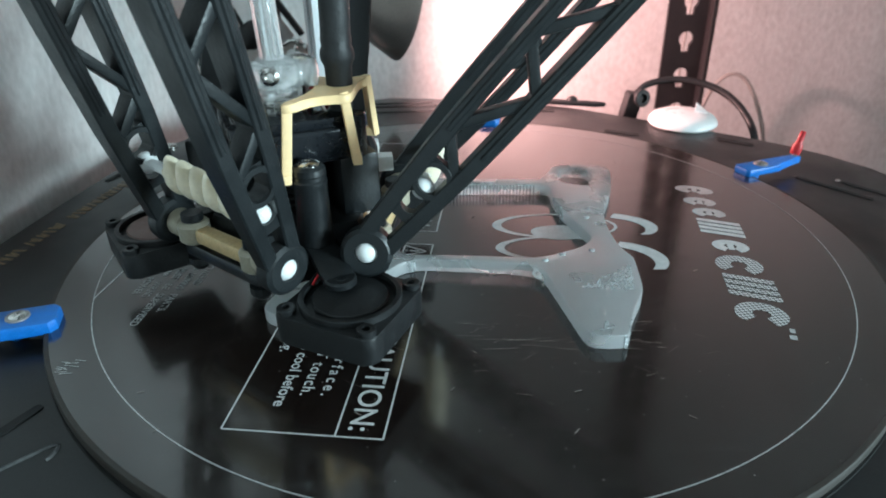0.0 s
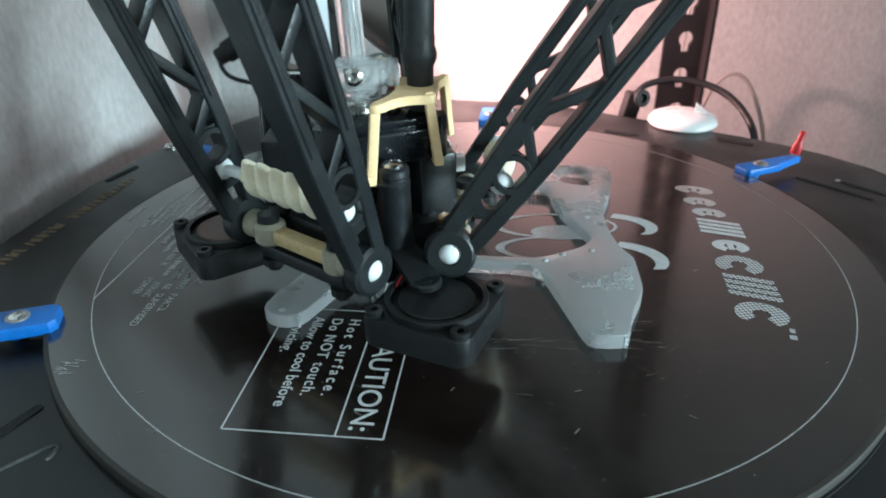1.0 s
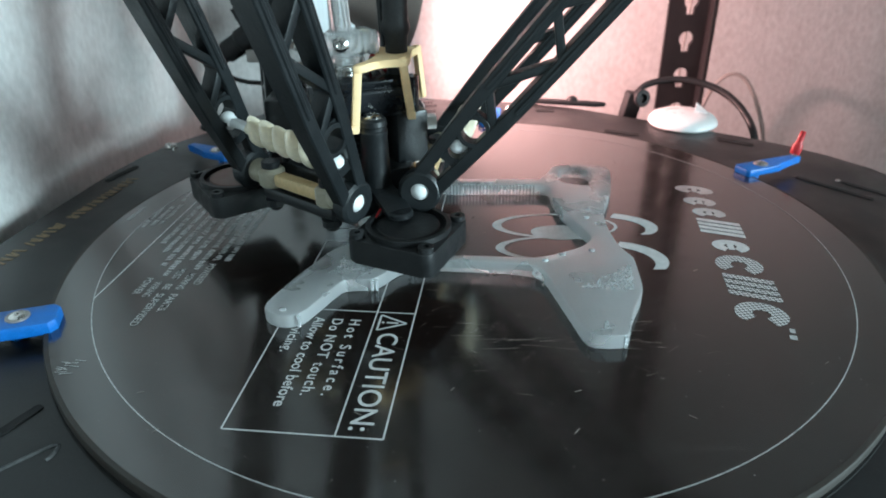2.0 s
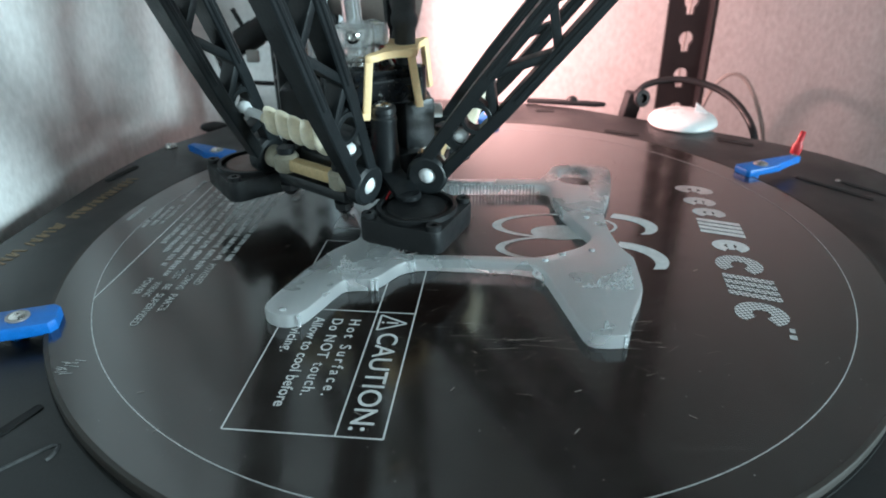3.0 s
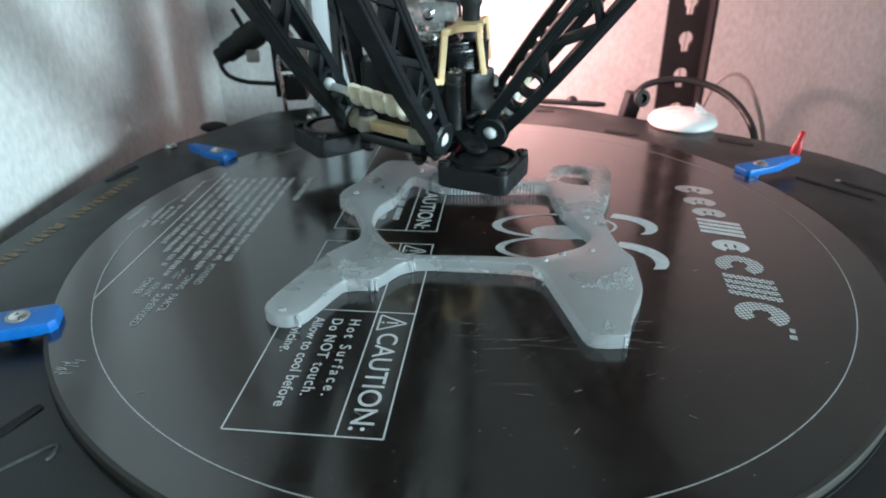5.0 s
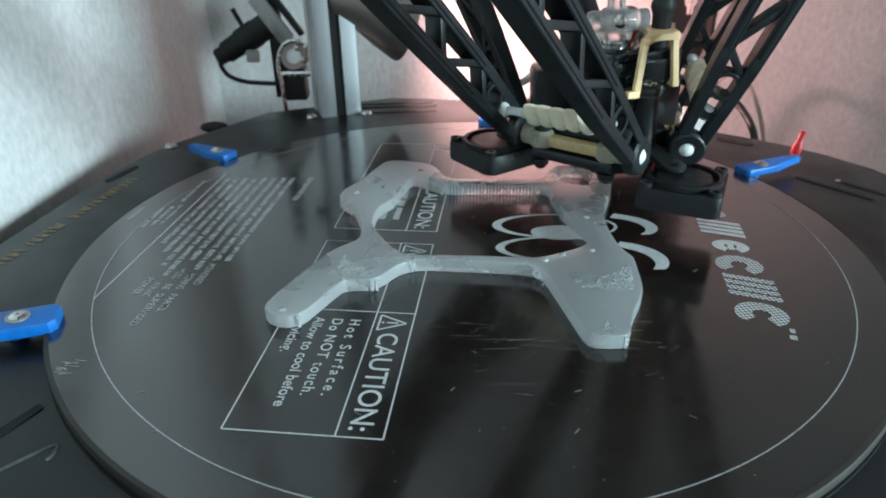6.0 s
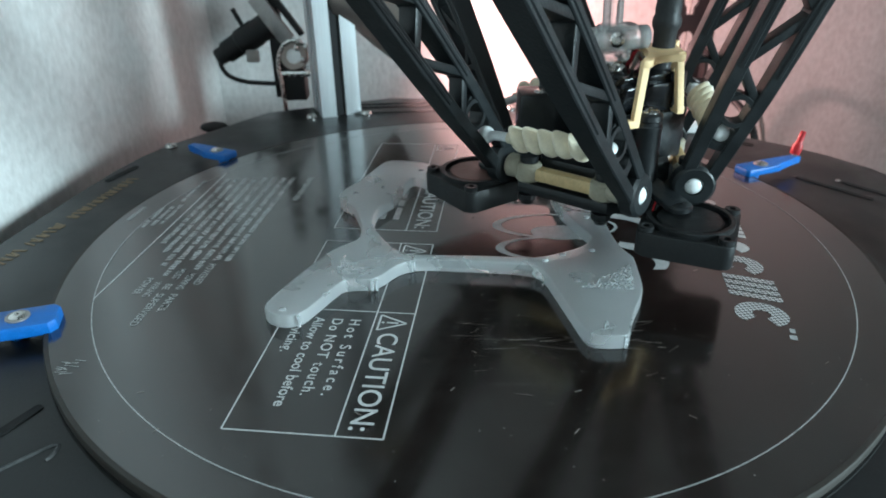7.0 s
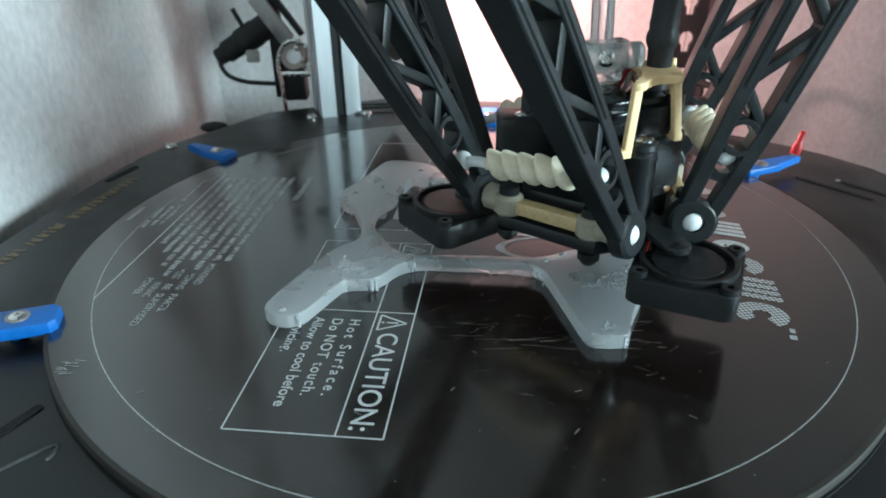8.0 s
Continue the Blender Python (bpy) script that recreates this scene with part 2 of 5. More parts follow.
def lathe(bm, profile, m=Matrix(), n=28):
    """Turns (radius, height) pairs about z."""
    rings = []
    for r, z in profile:
        rings.append([bm.verts.new(m @ Vector((r * math.cos(a), r * math.sin(a), z))) for a in [2 * math.pi * i / n for i in range(n)]])
    for a, b in zip(rings, rings[1:]):
        for i in range(n):
            bm.faces.new((a[i], a[(i + 1) % n], b[(i + 1) % n], b[i]))
    if profile[0][0] != profile[-1][0] or profile[0][1] != profile[-1][1]:
        bm.faces.new(rings[0][::-1])
        bm.faces.new(rings[-1])
    return bm


def cyl(bm, r, z0, z1, m=Matrix(), n=28, edge=0.0):
    e = edge or r * 0.08
    return lathe(bm, [(r - e, z0), (r, z0 + e), (r, z1 - e), (r - e, z1)], m, n)


def washer(bm, r0, r1, z0, z1, m=Matrix(), n=36):
    e = min(r1 - r0, abs(z1 - z0)) * 0.12
    return lathe(bm, [(r0, z0), (r1 - e, z0), (r1, z0 + e), (r1, z1 - e), (r1 - e, z1), (r0, z1), (r0, z0)], m, n)


def ball(bm, r, m=Matrix(), sx=1, sy=1, sz=1):
    bmesh.ops.create_uvsphere(bm, u_segments=20, v_segments=12, radius=r, matrix=m @ Matrix.Diagonal((sx, sy, sz, 1)))
    return bm


def smooth_line(pts, steps=6, closed=False):
    """Catmull-Rom through the points."""
    P = [Vector(p) for p in pts]
    out, n = [], len(P)
    for i in range(n if closed else n - 1):
        a = P[(i - 1) % n] if closed or i else P[0]
        b, c = P[i], P[(i + 1) % n]
        d = P[(i + 2) % n] if closed or i + 2 < n else P[-1]
        for k in range(steps):
            t = k / steps
            out.append(0.5 * ((2 * b) + (c - a) * t + (2 * a - 5 * b + 4 * c - d) * t * t + (3 * b - a - 3 * c + d) * t ** 3))
    if not closed:
        out.append(P[-1])
    return out


def fillet(pts, r):
    """The outline with each corner cut to a small round."""
    P = [Vector(p) for p in pts]
    out = []
    for i, b in enumerate(P):
        a, c = P[i - 1], P[(i + 1) % len(P)]
        u, v = a - b, c - b
        p, n = b + u * min(r / u.length, 0.42), b + v * min(r / v.length, 0.42)
        out += [p, (p + 2 * b + n) / 4, n]
    return out


def tube(bm, pts, r, n=10, steps=6, radii=None, curved=True):
    """A round rod along the points."""
    line = smooth_line(pts, steps) if curved else [Vector(p) for p in pts]
    rings = []
    side = None
    for i, p in enumerate(line):
        d = (line[min(i + 1, len(line) - 1)] - line[max(i - 1, 0)]).normalized()
        if side is None:
            side = d.orthogonal().normalized()
        side = (side - d * side.dot(d)).normalized()
        up = d.cross(side)
        rr = radii(i / (len(line) - 1)) if radii else r
        rings.append([bm.verts.new(p + (side * math.cos(a) + up * math.sin(a)) * rr) for a in [2 * math.pi * k / n for k in range(n)]])
    for a, b in zip(rings, rings[1:]):
        for k in range(n):
            bm.faces.new((a[k], a[(k + 1) % n], b[(k + 1) % n], b[k]))
    bm.faces.new(rings[0][::-1])
    bm.faces.new(rings[-1])
    return bm


def prism(bm, outline, z0, z1, m=Matrix(), bevel=0.0, segs=2):
    """An outline in xy raised from z0 to z1, with rounded top and bottom rims."""
    lo = [bm.verts.new(m @ Vector((p[0], p[1], z0))) for p in outline]
    hi = [bm.verts.new(m @ Vector((p[0], p[1], z1))) for p in outline]
    n = len(outline)
    f0, f1 = bm.faces.new(lo[::-1]), bm.faces.new(hi)
    for i in range(n):
        bm.faces.new((lo[i], lo[(i + 1) % n], hi[(i + 1) % n], hi[i]))
    if bevel:
        bmesh.ops.bevel(bm, geom=list(f1.edges) + list(f0.edges), offset=bevel, segments=segs, affect="EDGES", profile=0.5)
    return bm


def beam(bm, a, b, w, d, across, bevel=0.0):
    """A straight bar from a to b; w is its width along 'across', d its other width."""
    a, b = Vector(a), Vector(b)
    z = (b - a).normalized()
    x = Vector(across)
    x = (x - z * x.dot(z)).normalized()
    y = z.cross(x)
    m = Matrix((x, y, z)).transposed().to_4x4()
    m.translation = (a + b) / 2
    return box(bm, 0, 0, 0, w, d, (b - a).length, m, bevel)


def rounded_rect(sx, sy, r, n=5):
    out = []
    for cx, cy, a0 in ((sx / 2 - r, sy / 2 - r, 0), (-sx / 2 + r, sy / 2 - r, 90), (-sx / 2 + r, -sy / 2 + r, 180), (sx / 2 - r, -sy / 2 + r, 270)):
        for k in range(n + 1):
            a = radians(a0 + 90 * k / n)
            out.append((cx + r * math.cos(a), cy + r * math.sin(a)))
    return out


def way(deg):
    return Vector((math.cos(radians(deg)), math.sin(radians(deg)), 0))


def screw(bm, x, y, z, r, h=0.0018):
    """A pan-head screw with a cross recess."""
    m = Matrix.Translation((x, y, z))
    lathe(bm, [(r, 0), (r, h * 0.4), (r * 0.75, h * 0.85), (r * 0.3, h), (r * 0.28, h * 0.55), (0.0002, h * 0.5)], m, 18)
    return bm


# ---- the room ----
def room():
    t = 0.06
    x0, x1, y0, y1, z0, z1 = -0.226, 1.7, -2.0, 0.335, -0.85, 1.7
    walls = (
        ("wall_north", (x0 + x1) / 2, y1 + t / 2, x1 - x0 + 4 * t, t, WALLPAPER, "off-white wallpaper with upright fibres"),
        ("wall_west", x0 - t / 2, (y0 + y1) / 2, t, y1 - y0, WALLPAPER, "off-white wallpaper with upright fibres"),
        ("wall_south", (x0 + x1) / 2, y0 - t / 2, x1 - x0 + 2 * t, t, PLASTER, "plain painted plaster wall"),
    )
    for name, cx, cy, sx, sy, mat, label in walls:
        m = pose(-0.2090, 0.0, 0, 0, 0, -1.5) @ pose(-x0, 0, 0) if name == "wall_west" else Matrix()
        ob = part(name, box(bmesh.new(), cx, cy, (z0 + z1) / 2, sx, sy + 0.1 * (name == "wall_west"), z1 - z0, m), mat, None, label, 0)
        tagged(ob, "", "wall", "", "structure")
    # an unseen wall added east of the printer keeps daylight off the north wall
    ob = part("wall_light_block", box(bmesh.new(), 0.50, (y1 - 0.10) / 2, (z0 + z1) / 2, 0.04, y1 + 0.10, z1 - z0), WALLPAPER, None, "off-white wallpapered wall out of view, added to block daylight", 0)
    tagged(ob, "", "wall", "", "structure")
    bm = bmesh.new()
    wy0, wy1, wz0, wz1 = -1.25, -0.75, 0.12, 0.62
    zc = (z0 + z1) / 2
    box(bm, x1 + t / 2, (y0 + wy0) / 2, zc, t, wy0 - y0, z1 - z0)
    box(bm, x1 + t / 2, (wy1 + y1) / 2, zc, t, y1 - wy1, z1 - z0)
    box(bm, x1 + t / 2, (wy0 + wy1) / 2, (z0 + wz0) / 2, t, wy1 - wy0, wz0 - z0)
    box(bm, x1 + t / 2, (wy0 + wy1) / 2, (z1 + wz1) / 2, t, wy1 - wy0, z1 - wz1)
    tagged(part("wall_east", bm, PLASTER, None, "plain wall with a window opening", 0), "", "wall", "", "structure")
    tagged(part("ceiling", box(bmesh.new(), (x0 + x1) / 2, (y0 + y1) / 2, z1 + t / 2, x1 - x0 + 2 * t, y1 - y0 + 2 * t, t), PLASTER, None, "plain plaster ceiling", 0), "", "ceiling", "", "structure")
    tagged(part("floor", box(bmesh.new(), (x0 + x1) / 2, (y0 + y1) / 2, z0 - t / 2, x1 - x0 + 2 * t, y1 - y0 + 2 * t, t), DARK_WOOD, None, "dark wooden floor", 0), "", "floor", "", "structure")
    tagged(part("printer_shelf", box(bmesh.new(), 0.13, -0.02, -0.13, 0.70, 0.66, 0.02, bevel=0.002), DARK_WOOD, None, "dark shelf board under the printer"), "", "shelf")


room()

# ---- the printer's body ----
TOWER_ANGLES = (112.0, -8.0, 232.0)
TOWER_R = 0.209
PLATE_Z = -0.005


def plate_outline(grow=0.0):
    """A hexagonal plate with cut tower corners and bowed sides."""
    out = []
    order = (-8.0, 112.0, 232.0)
    bows = {-8.0: 0.015, 112.0: 0.009, 232.0: 0.010}
    for i, th in enumerate(order):
        u, v = way(th), way(th + 90)
        end = 0.196 if th == -8.0 else 0.183
        for a, b in ((0.183, -0.106), (0.224, -0.043), (0.224, 0.043), (end, 0.106)):
            out.append(u * (a + grow) + v * b)
        nxt = order[(i + 1) % 3]
        a, b = u * (end + grow) + v * 0.106, way(nxt) * (0.183 + grow) - way(nxt + 90) * 0.106
        nrm = way(th + 60)
        for k in range(1, 10):
            s = k / 10
            out.append(a.lerp(b, s) + nrm * bows[th] * (1 - (2 * s - 1) ** 4))
    return out


def printer_base():
    ob = thing("printer_cabinet", "black laminate delta printer base with screws and slots", "printer", (0, 0, 0))
    part("top_plate", prism(bmesh.new(), plate_outline(), PLATE_Z - 0.006, PLATE_Z, bevel=0.0006), LAMINATE, ob, "black laminate plate with worn edge")
    part("side_panel", prism(bmesh.new(), plate_outline(-0.006), -0.12, PLATE_Z - 0.0062), LAMINATE, ob)
    # slots and joint tabs in the plate
    for x, y, rz, sx, sy in ((-0.175, 0.085, 70, 0.022, 0.0035), (0.058, 0.186, -8, 0.012, 0.004), (0.0965, 0.139, -25, 0.020, 0.0045),
                             (0.156, 0.120, -38, 0.020, 0.0045), (-0.040, 0.200, 4, 0.055, 0.003), (-0.034, 0.188, 4, 0.042, 0.0022), (-0.040, 0.208, 4, 0.05, 0.0022),
                             (0.176, 0.053, -52, 0.036, 0.0025), (0.190, 0.052, -52, 0.02, 0.0025), (-0.1265, -0.0985, 62, 0.014, 0.003), (-0.1075, -0.1325, 30, 0.022, 0.003)):
        bm = prism(bmesh.new(), rounded_rect(sx, sy, sy * 0.45), PLATE_Z + 0.0001, PLATE_Z + 0.0004, pose(x, y, 0, 0, 0, rz))
        part("slot", bm, SLOT, ob, "dark slot cut in the plate")
    # engraved bracket outline beside the bed
    bm = bmesh.new()
    tube(bm, [(-0.126, -0.1205, PLATE_Z), (-0.1125, -0.108, PLATE_Z), (-0.1105, -0.1105, PLATE_Z), (-0.1115, -0.113, PLATE_Z)], 0.0006, 6, 3)
    part("scribe_mark", bm, ENGRAVED, ob, "engraved outline")
    for x, y in ((-0.164, 0.1245), (-0.0925, 0.178), (-0.058, 0.1835), (0.036, 0.190), (0.183, 0.062), (-0.1725, -0.036), (-0.152, -0.088)):
        part("screw", screw(bmesh.new(), x, y, PLATE_Z, 0.0036 if y > 0.1 else 0.0013, 0.0026 if y > 0.1 else 0.0008), STEEL, ob, "bright pan-head screw")
    # gold lettering as plain bars along the edge
    a, b = Vector((-0.1665, 0.078, 0)), Vector((-0.186, -0.021, 0))
    d = (b - a).normalized()
    rz = math.degrees(math.atan2(d.y, d.x))
    s, widths = 0.0, (7, 7.5, 6, 6, 7.5, 7, 7, 4, 8, 7, 6.5, 4, 6.5, 5)
    for k, w in enumerate(widths):
        w *= 0.001
        if k not in (7, 11):
            p = a + d * (s + w / 2)
            bm = bmesh.new()
            for j in range(3):
                lean = 0.0012 * ((k * 7 + j * 5) % 3 - 1)
                prism(bm, [(-w * 0.42 + j * w * 0.28, -0.0028 + (j == 1) * 0.0008), (-w * 0.42 + j * w * 0.28 + w * 0.17, -0.0028 + (j == 1) * 0.0008), (-w * 0.42 + j * w * 0.28 + w * 0.2 + lean, 0.0028 - (k % 2) * (j == 2) * 0.001), (-w * 0.42 + j * w * 0.28 + 0.0003 + lean, 0.0028)], PLATE_Z + 0.0001, PLATE_Z + 0.0003, pose(p.x, p.y, 0, 0, 0, rz))
            part("letter_bar", bm, GOLD, ob, "gold printed bar")
        s += w
    return ob


printer_base()


def tower(th, label):
    u = way(th)
    ob = thing("printer_tower", label, "printer tower", tuple(u * TOWER_R + Vector((0, 0, PLATE_Z))), th + 90 + 0, "towers of the printer")
    W, g = 0.0254, 0.0032
    h = W / 2
    pts = []
    for k in range(4):
        m = Matrix.Rotation(radians(90 * k), 2)
        for p in ((-h, -h), (-g, -h), (-g, -h + 0.002), (-0.0055, -h + 0.0045), (-0.0045, -h + 0.007), (0.0045, -h + 0.007), (0.0055, -h + 0.0045), (g, -h + 0.002), (g, -h)):
            pts.append(m @ Vector(p))
    part("extrusion", prism(bmesh.new(), pts, 0, 0.62), ALUMINIUM, ob, "silver slotted aluminium extrusion", 25)
    part("slot_cover", box(bmesh.new(), 0, h - 0.0032, 0.31, 0.0058, 0.0022, 0.62), RUBBER, ob, "black slot insert")
    part("slot_cover", box(bmesh.new(), 0, -h + 0.0032, 0.31, 0.0058, 0.0022, 0.62), RUBBER, ob, "black slot insert")
    bm = bmesh.new()
    tube(bm, [(0.004, -0.021, 0.0004), (0.002, -0.016, 0.003), (-0.003, -0.0165, 0.0025), (-0.006, -0.020, 0.0004)], 0.0006, 6)
    if th == 112.0:
        part("wire_loop", bm, STEEL, ob, "thin wire loop at the foot")
    else:
        bm.free()
    return ob


for th, lab in zip(TOWER_ANGLES, ("silver aluminium printer tower with black slot",) * 3):
    tower(th, lab)
top = thing("printer_top_plate", "black laminate top plate on three towers", "printer top", (0, 0, 0.615))
part("plate", prism(bmesh.new(), plate_outline(), 0.0, 0.02, bevel=0.001), LAMINATE, top)

# ---- the heated bed ----
BED_R, RING_R = 0.150, 0.1367
TURN = -6.5  # the print on the bed is turned by this


def band(bm, a, b, w, z=0.00012):
    a, b = Vector((*a, 0)), Vector((*b, 0))
    d = (b - a).normalized()
    n = Vector((-d.y, d.x, 0)) * w / 2
    bm.faces.new([bm.verts.new(p + Vector((0, 0, z))) for p in (a - n, b - n, b + n, a + n)])


def text_mesh(words, size, x, y, rz, shear=0.0, bold=0.0, space=1.0):
    c = bpy.data.curves.new("lettering", "FONT")
    c.body, c.size, c.shear, c.offset, c.space_character = words, size, shear, bold, space
    tmp = bpy.data.objects.new("tmp", c)
    scene.collection.objects.link(tmp)
    me = bpy.data.meshes.new_from_object(tmp.evaluated_get(bpy.context.evaluated_depsgraph_get()))
    bpy.data.objects.remove(tmp)
    bm = bmesh.new()
    bm.from_mesh(me)
    bpy.data.meshes.remove(me)
    bmesh.ops.transform(bm, matrix=pose(x, y, 0.00014, 0, 0, rz), verts=bm.verts)
    return bm


def disc_mark(bm, cx, cy, rx, ry, rz, z=0.00012, inner=0.0, a0=0, a1=360, n=40, ox=0.0, oy=0.0):
    """An ellipse, or an elliptic band that may thin towards its ends."""
    m = pose(cx, cy, z, 0, 0, rz)
    if not inner:
        bm.faces.new([bm.verts.new(m @ Vector((rx * math.cos(2 * math.pi * k / n), ry * math.sin(2 * math.pi * k / n), 0))) for k in range(n)])
        return
    o, i = [], []
    for k in range(n + 1):
        a = radians(a0 + (a1 - a0) * k / n)
        o.append(bm.verts.new(m @ Vector((rx * math.cos(a), ry * math.sin(a), 0))))
        i.append(bm.verts.new(m @ Vector((ox + inner * rx * math.cos(a), oy + inner * ry * math.sin(a), 0))))
    for k in range(n):
        bm.faces.new((o[k], o[k + 1], i[k + 1], i[k]))


def bed():
    ob = thing("heated_bed", "round black glossy heated bed with white printed markings", "printer bed")
    part("bed_plate", lathe(bmesh.new(), [(0.0002, -0.0028), (BED_R - 0.0010, -0.0028), (BED_R - 0.0010, 0.0), (0.0002, 0.0)], n=180), BED, ob, "black heater plate under clear glass")
    part("glass_rim", lathe(bmesh.new(), [(BED_R - 0.00095, -0.0030), (BED_R + 0.0006, -0.0030), (BED_R + 0.0006, -0.0005), (BED_R + 0.0003, 0.0), (BED_R - 0.00095, 0.00005), (BED_R - 0.00095, -0.0030)], n=180), GLASS_EDGE, ob, "ground glass edge")
    part("heater_board", lathe(bmesh.new(), [(0.0002, -0.0048), (BED_R + 0.0010, -0.0048), (BED_R + 0.0010, -0.0040), (0.0002, -0.0031)], n=120), SLOT, ob)
    ring = bmesh.new()
    disc_mark(ring, 0, 0, RING_R + 0.00018, RING_R + 0.00018, 0, inner=(RING_R - 0.00018) / (RING_R + 0.00018), n=180)
    part("ring_line", ring, INK_DIM, ob, "thin white ring line", 0)
    m = pose(0, 0, 0, 0, 0, TURN)

    def P(x, y):
        q = m @ Vector((x, y, 0))
        return (q.x, q.y)

    bm = bmesh.new()
    band(bm, (-0.1294, -0.0442), (-0.1164, 0.0704), 0.0005)
    part("chord_line", bm, INK, ob, "thin white line", 0)
    # the caution panels, two double boxes end to end
    o = m.inverted() @ Vector((-0.0254, -0.1125, 0))
    for base in (o.y, o.y + 0.1165):
        x1, x0, y0, y1 = o.x, o.x - 0.0424, base, base + 0.1053
        bm = bmesh.new()
        w = 0.00048
        for a, b in (((x0, y0), (x1, y0)), ((x0, y1), (x1, y1)), ((x0, y0), (x0, y1)), ((x1, y0), (x1, y1)), ((x0, y0 + 0.0567), (x1, y0 + 0.0567)), ((x1 - 0.0125, y0), (x1 - 0.0125, y1))):
            band(bm, P(*a), P(*b), w, 0.00010 + 0.00001 * (a[0] == b[0]))
        part("caution_frame", bm, INK, ob, "thin white frame lines", 0)
        for end in (y0 + 0.0567, y1):
            # sign, heading and lines of text
            c = Vector((x1 - 0.0062, end - 0.0058))
            bm = bmesh.new()
            tri = ((-0.0046, 0.0042), (-0.0046, -0.0042), (0.0042, 0))
            tri = [(c.x + a, c.y + b) for a, b in tri]
            for a, b in zip(tri, tri[1:] + tri[:1]):
                band(bm, P(*a), P(*b), 0.0007)
            band(bm, P(c.x - 0.0022, c.y), P(c.x + 0.0016, c.y), 0.0008, 0.00014)
            disc_mark(bm, *P(c.x - 0.0034, c.y), 0.0005, 0.0005, 0)
            part("warning_sign", bm, INK, ob, "white warning triangle", 0)
            if end < y1 - 0.01:
                x, y = P(x1 - 0.0096, end - 0.0113)
                part("lettering", text_mesh("CAUTION:", 0.0091, x, y, TURN - 90, bold=0.00006), INK, ob, "white heading", 0)
            if base == o.y and end < y1 - 0.01:
                for words, dx, dy, gap in (("Hot Surface.", 0.0202, 0.0048, 1.46), ("Do NOT touch.", 0.0260, 0.0048, 1.18), ("Allow to cool before", 0.0320, 0.0046, 1.02), ("servicing.", 0.0378, 0.0046, 1.04)):
                    x, y = P(x1 - dx, end - dy)
                    part("lettering", text_mesh(words, 0.0049, x, y, TURN - 90, bold=0.00006, space=gap), INK, ob, "white line of text", 0)
            elif base != o.y and end < y1 - 0.01:
                for k in range(4):
                    yy = end - 0.005
                    bm = bmesh.new()
                    for w in (0.007, 0.011, 0.006, 0.012)[: 4 - k // 2]:
                        band(bm, P(x1 - 0.0185 - 0.0058 * k, yy), P(x1 - 0.0185 - 0.0058 * k, yy - w), 0.0026)
                        yy -= w + 0.002
                    part("text_bar", bm, INK_DIM, ob, "line of unreadable white print", 0)
    # the long warning text: unreadable words as rows of strokes, the last ones legible
    rnd = random.Random(5)
    d = Vector((0.0130, 0.1146, 0)).normalized()
    n = Vector((d.y, -d.x, 0))
    start = Vector((-0.1164, 0.0704, 0))
    rows = ((-72.8, 35, 3.4, ()), (-81.5, -18.5, 2.7, ()), (-85.9, -17, 2.7, (("POWERED", -20.5, 14.9),)), (-90.5, -24, 2.7, (("MOVING", -27.5, 11.0), ("PARTS.", -41.5, 11.0))),
            (-95.4, -21, 2.7, (("MUST", -24, 7.4), ("BE", -34.8, 3.6), ("SUPERVISED", -41.2, 19.4))), (-100.0, -29, 2.7, (("WIRING", -33.2, 10.2),)), (-104.3, -22, 2.7, (("POWER", -30.3, 11.0),)),
            (-108.7, -12, 2.7, ()), (-113.0, -4, 2.7, ()))
    for x, stop, tall, words in rows:
        bm = bmesh.new()
        y = 63.5
        while y > stop + 2:
            w = min(rnd.uniform(3.5, 10.5) if tall < 3 else 26, y - stop)
            k = 0.0
            while k < w:
                q0 = Vector((x - (64 - y + k) * 0.1134, y - k, 0)) * 0.001
                band(bm, (q0 + n * rnd.uniform(-0.0003, 0.0003)).to_2d(), (q0 - d * rnd.uniform(0.0007, 0.0011)).to_2d(), rnd.uniform(0.70, 1.0) * tall * 0.001)
                k += 1.35
            y -= w + 1.5
        part("text_bar", bm, INK_DIM, ob, "row of unreadable white print", 0)
        for word, y, length in words:
            bm = text_mesh(word, 0.0038, 0, 0, 0, bold=0.00005)
            xs = [v.co.x for v in bm.verts]
            bmesh.ops.scale(bm, vec=(length * 0.001 / (max(xs) - min(xs)), 1, 1), verts=bm.verts)
            bmesh.ops.transform(bm, matrix=pose((x - (64 - y) * 0.1134 - 1.3) * 0.001, y * 0.001, 0, 0, 0, -96.5), verts=bm.verts)
            part("lettering", bm, INK_DIM, ob, "white capital lettering", 0)
    for off, a, b in ((-5.0, 38, 56), (-8.2, 40, 58), (-11.4, 42, 60), (-6.5, 10, 34)):
        bm = bmesh.new()
        s = a
        while s < b:
            q0 = start + n * off * 0.001 - d * s * 0.001
            band(bm, q0.to_2d(), (q0 - d * 0.001).to_2d(), rnd.uniform(0.0014, 0.0022))
            s += 1.4 if rnd.random() < 0.8 else 2.6
        part("text_bar", bm, INK_DIM, ob, "row of small unreadable print", 0)
    bm = bmesh.new()
    for k in range(9):
        a = 171.5 - k * 0.6
        q = way(a + 1) * 0.1435
        band(bm, q.to_2d(), (q * 1.016).to_2d(), 0.0010)
    part("text_bar", bm, INK_DIM, ob, "small print outside the ring", 0)
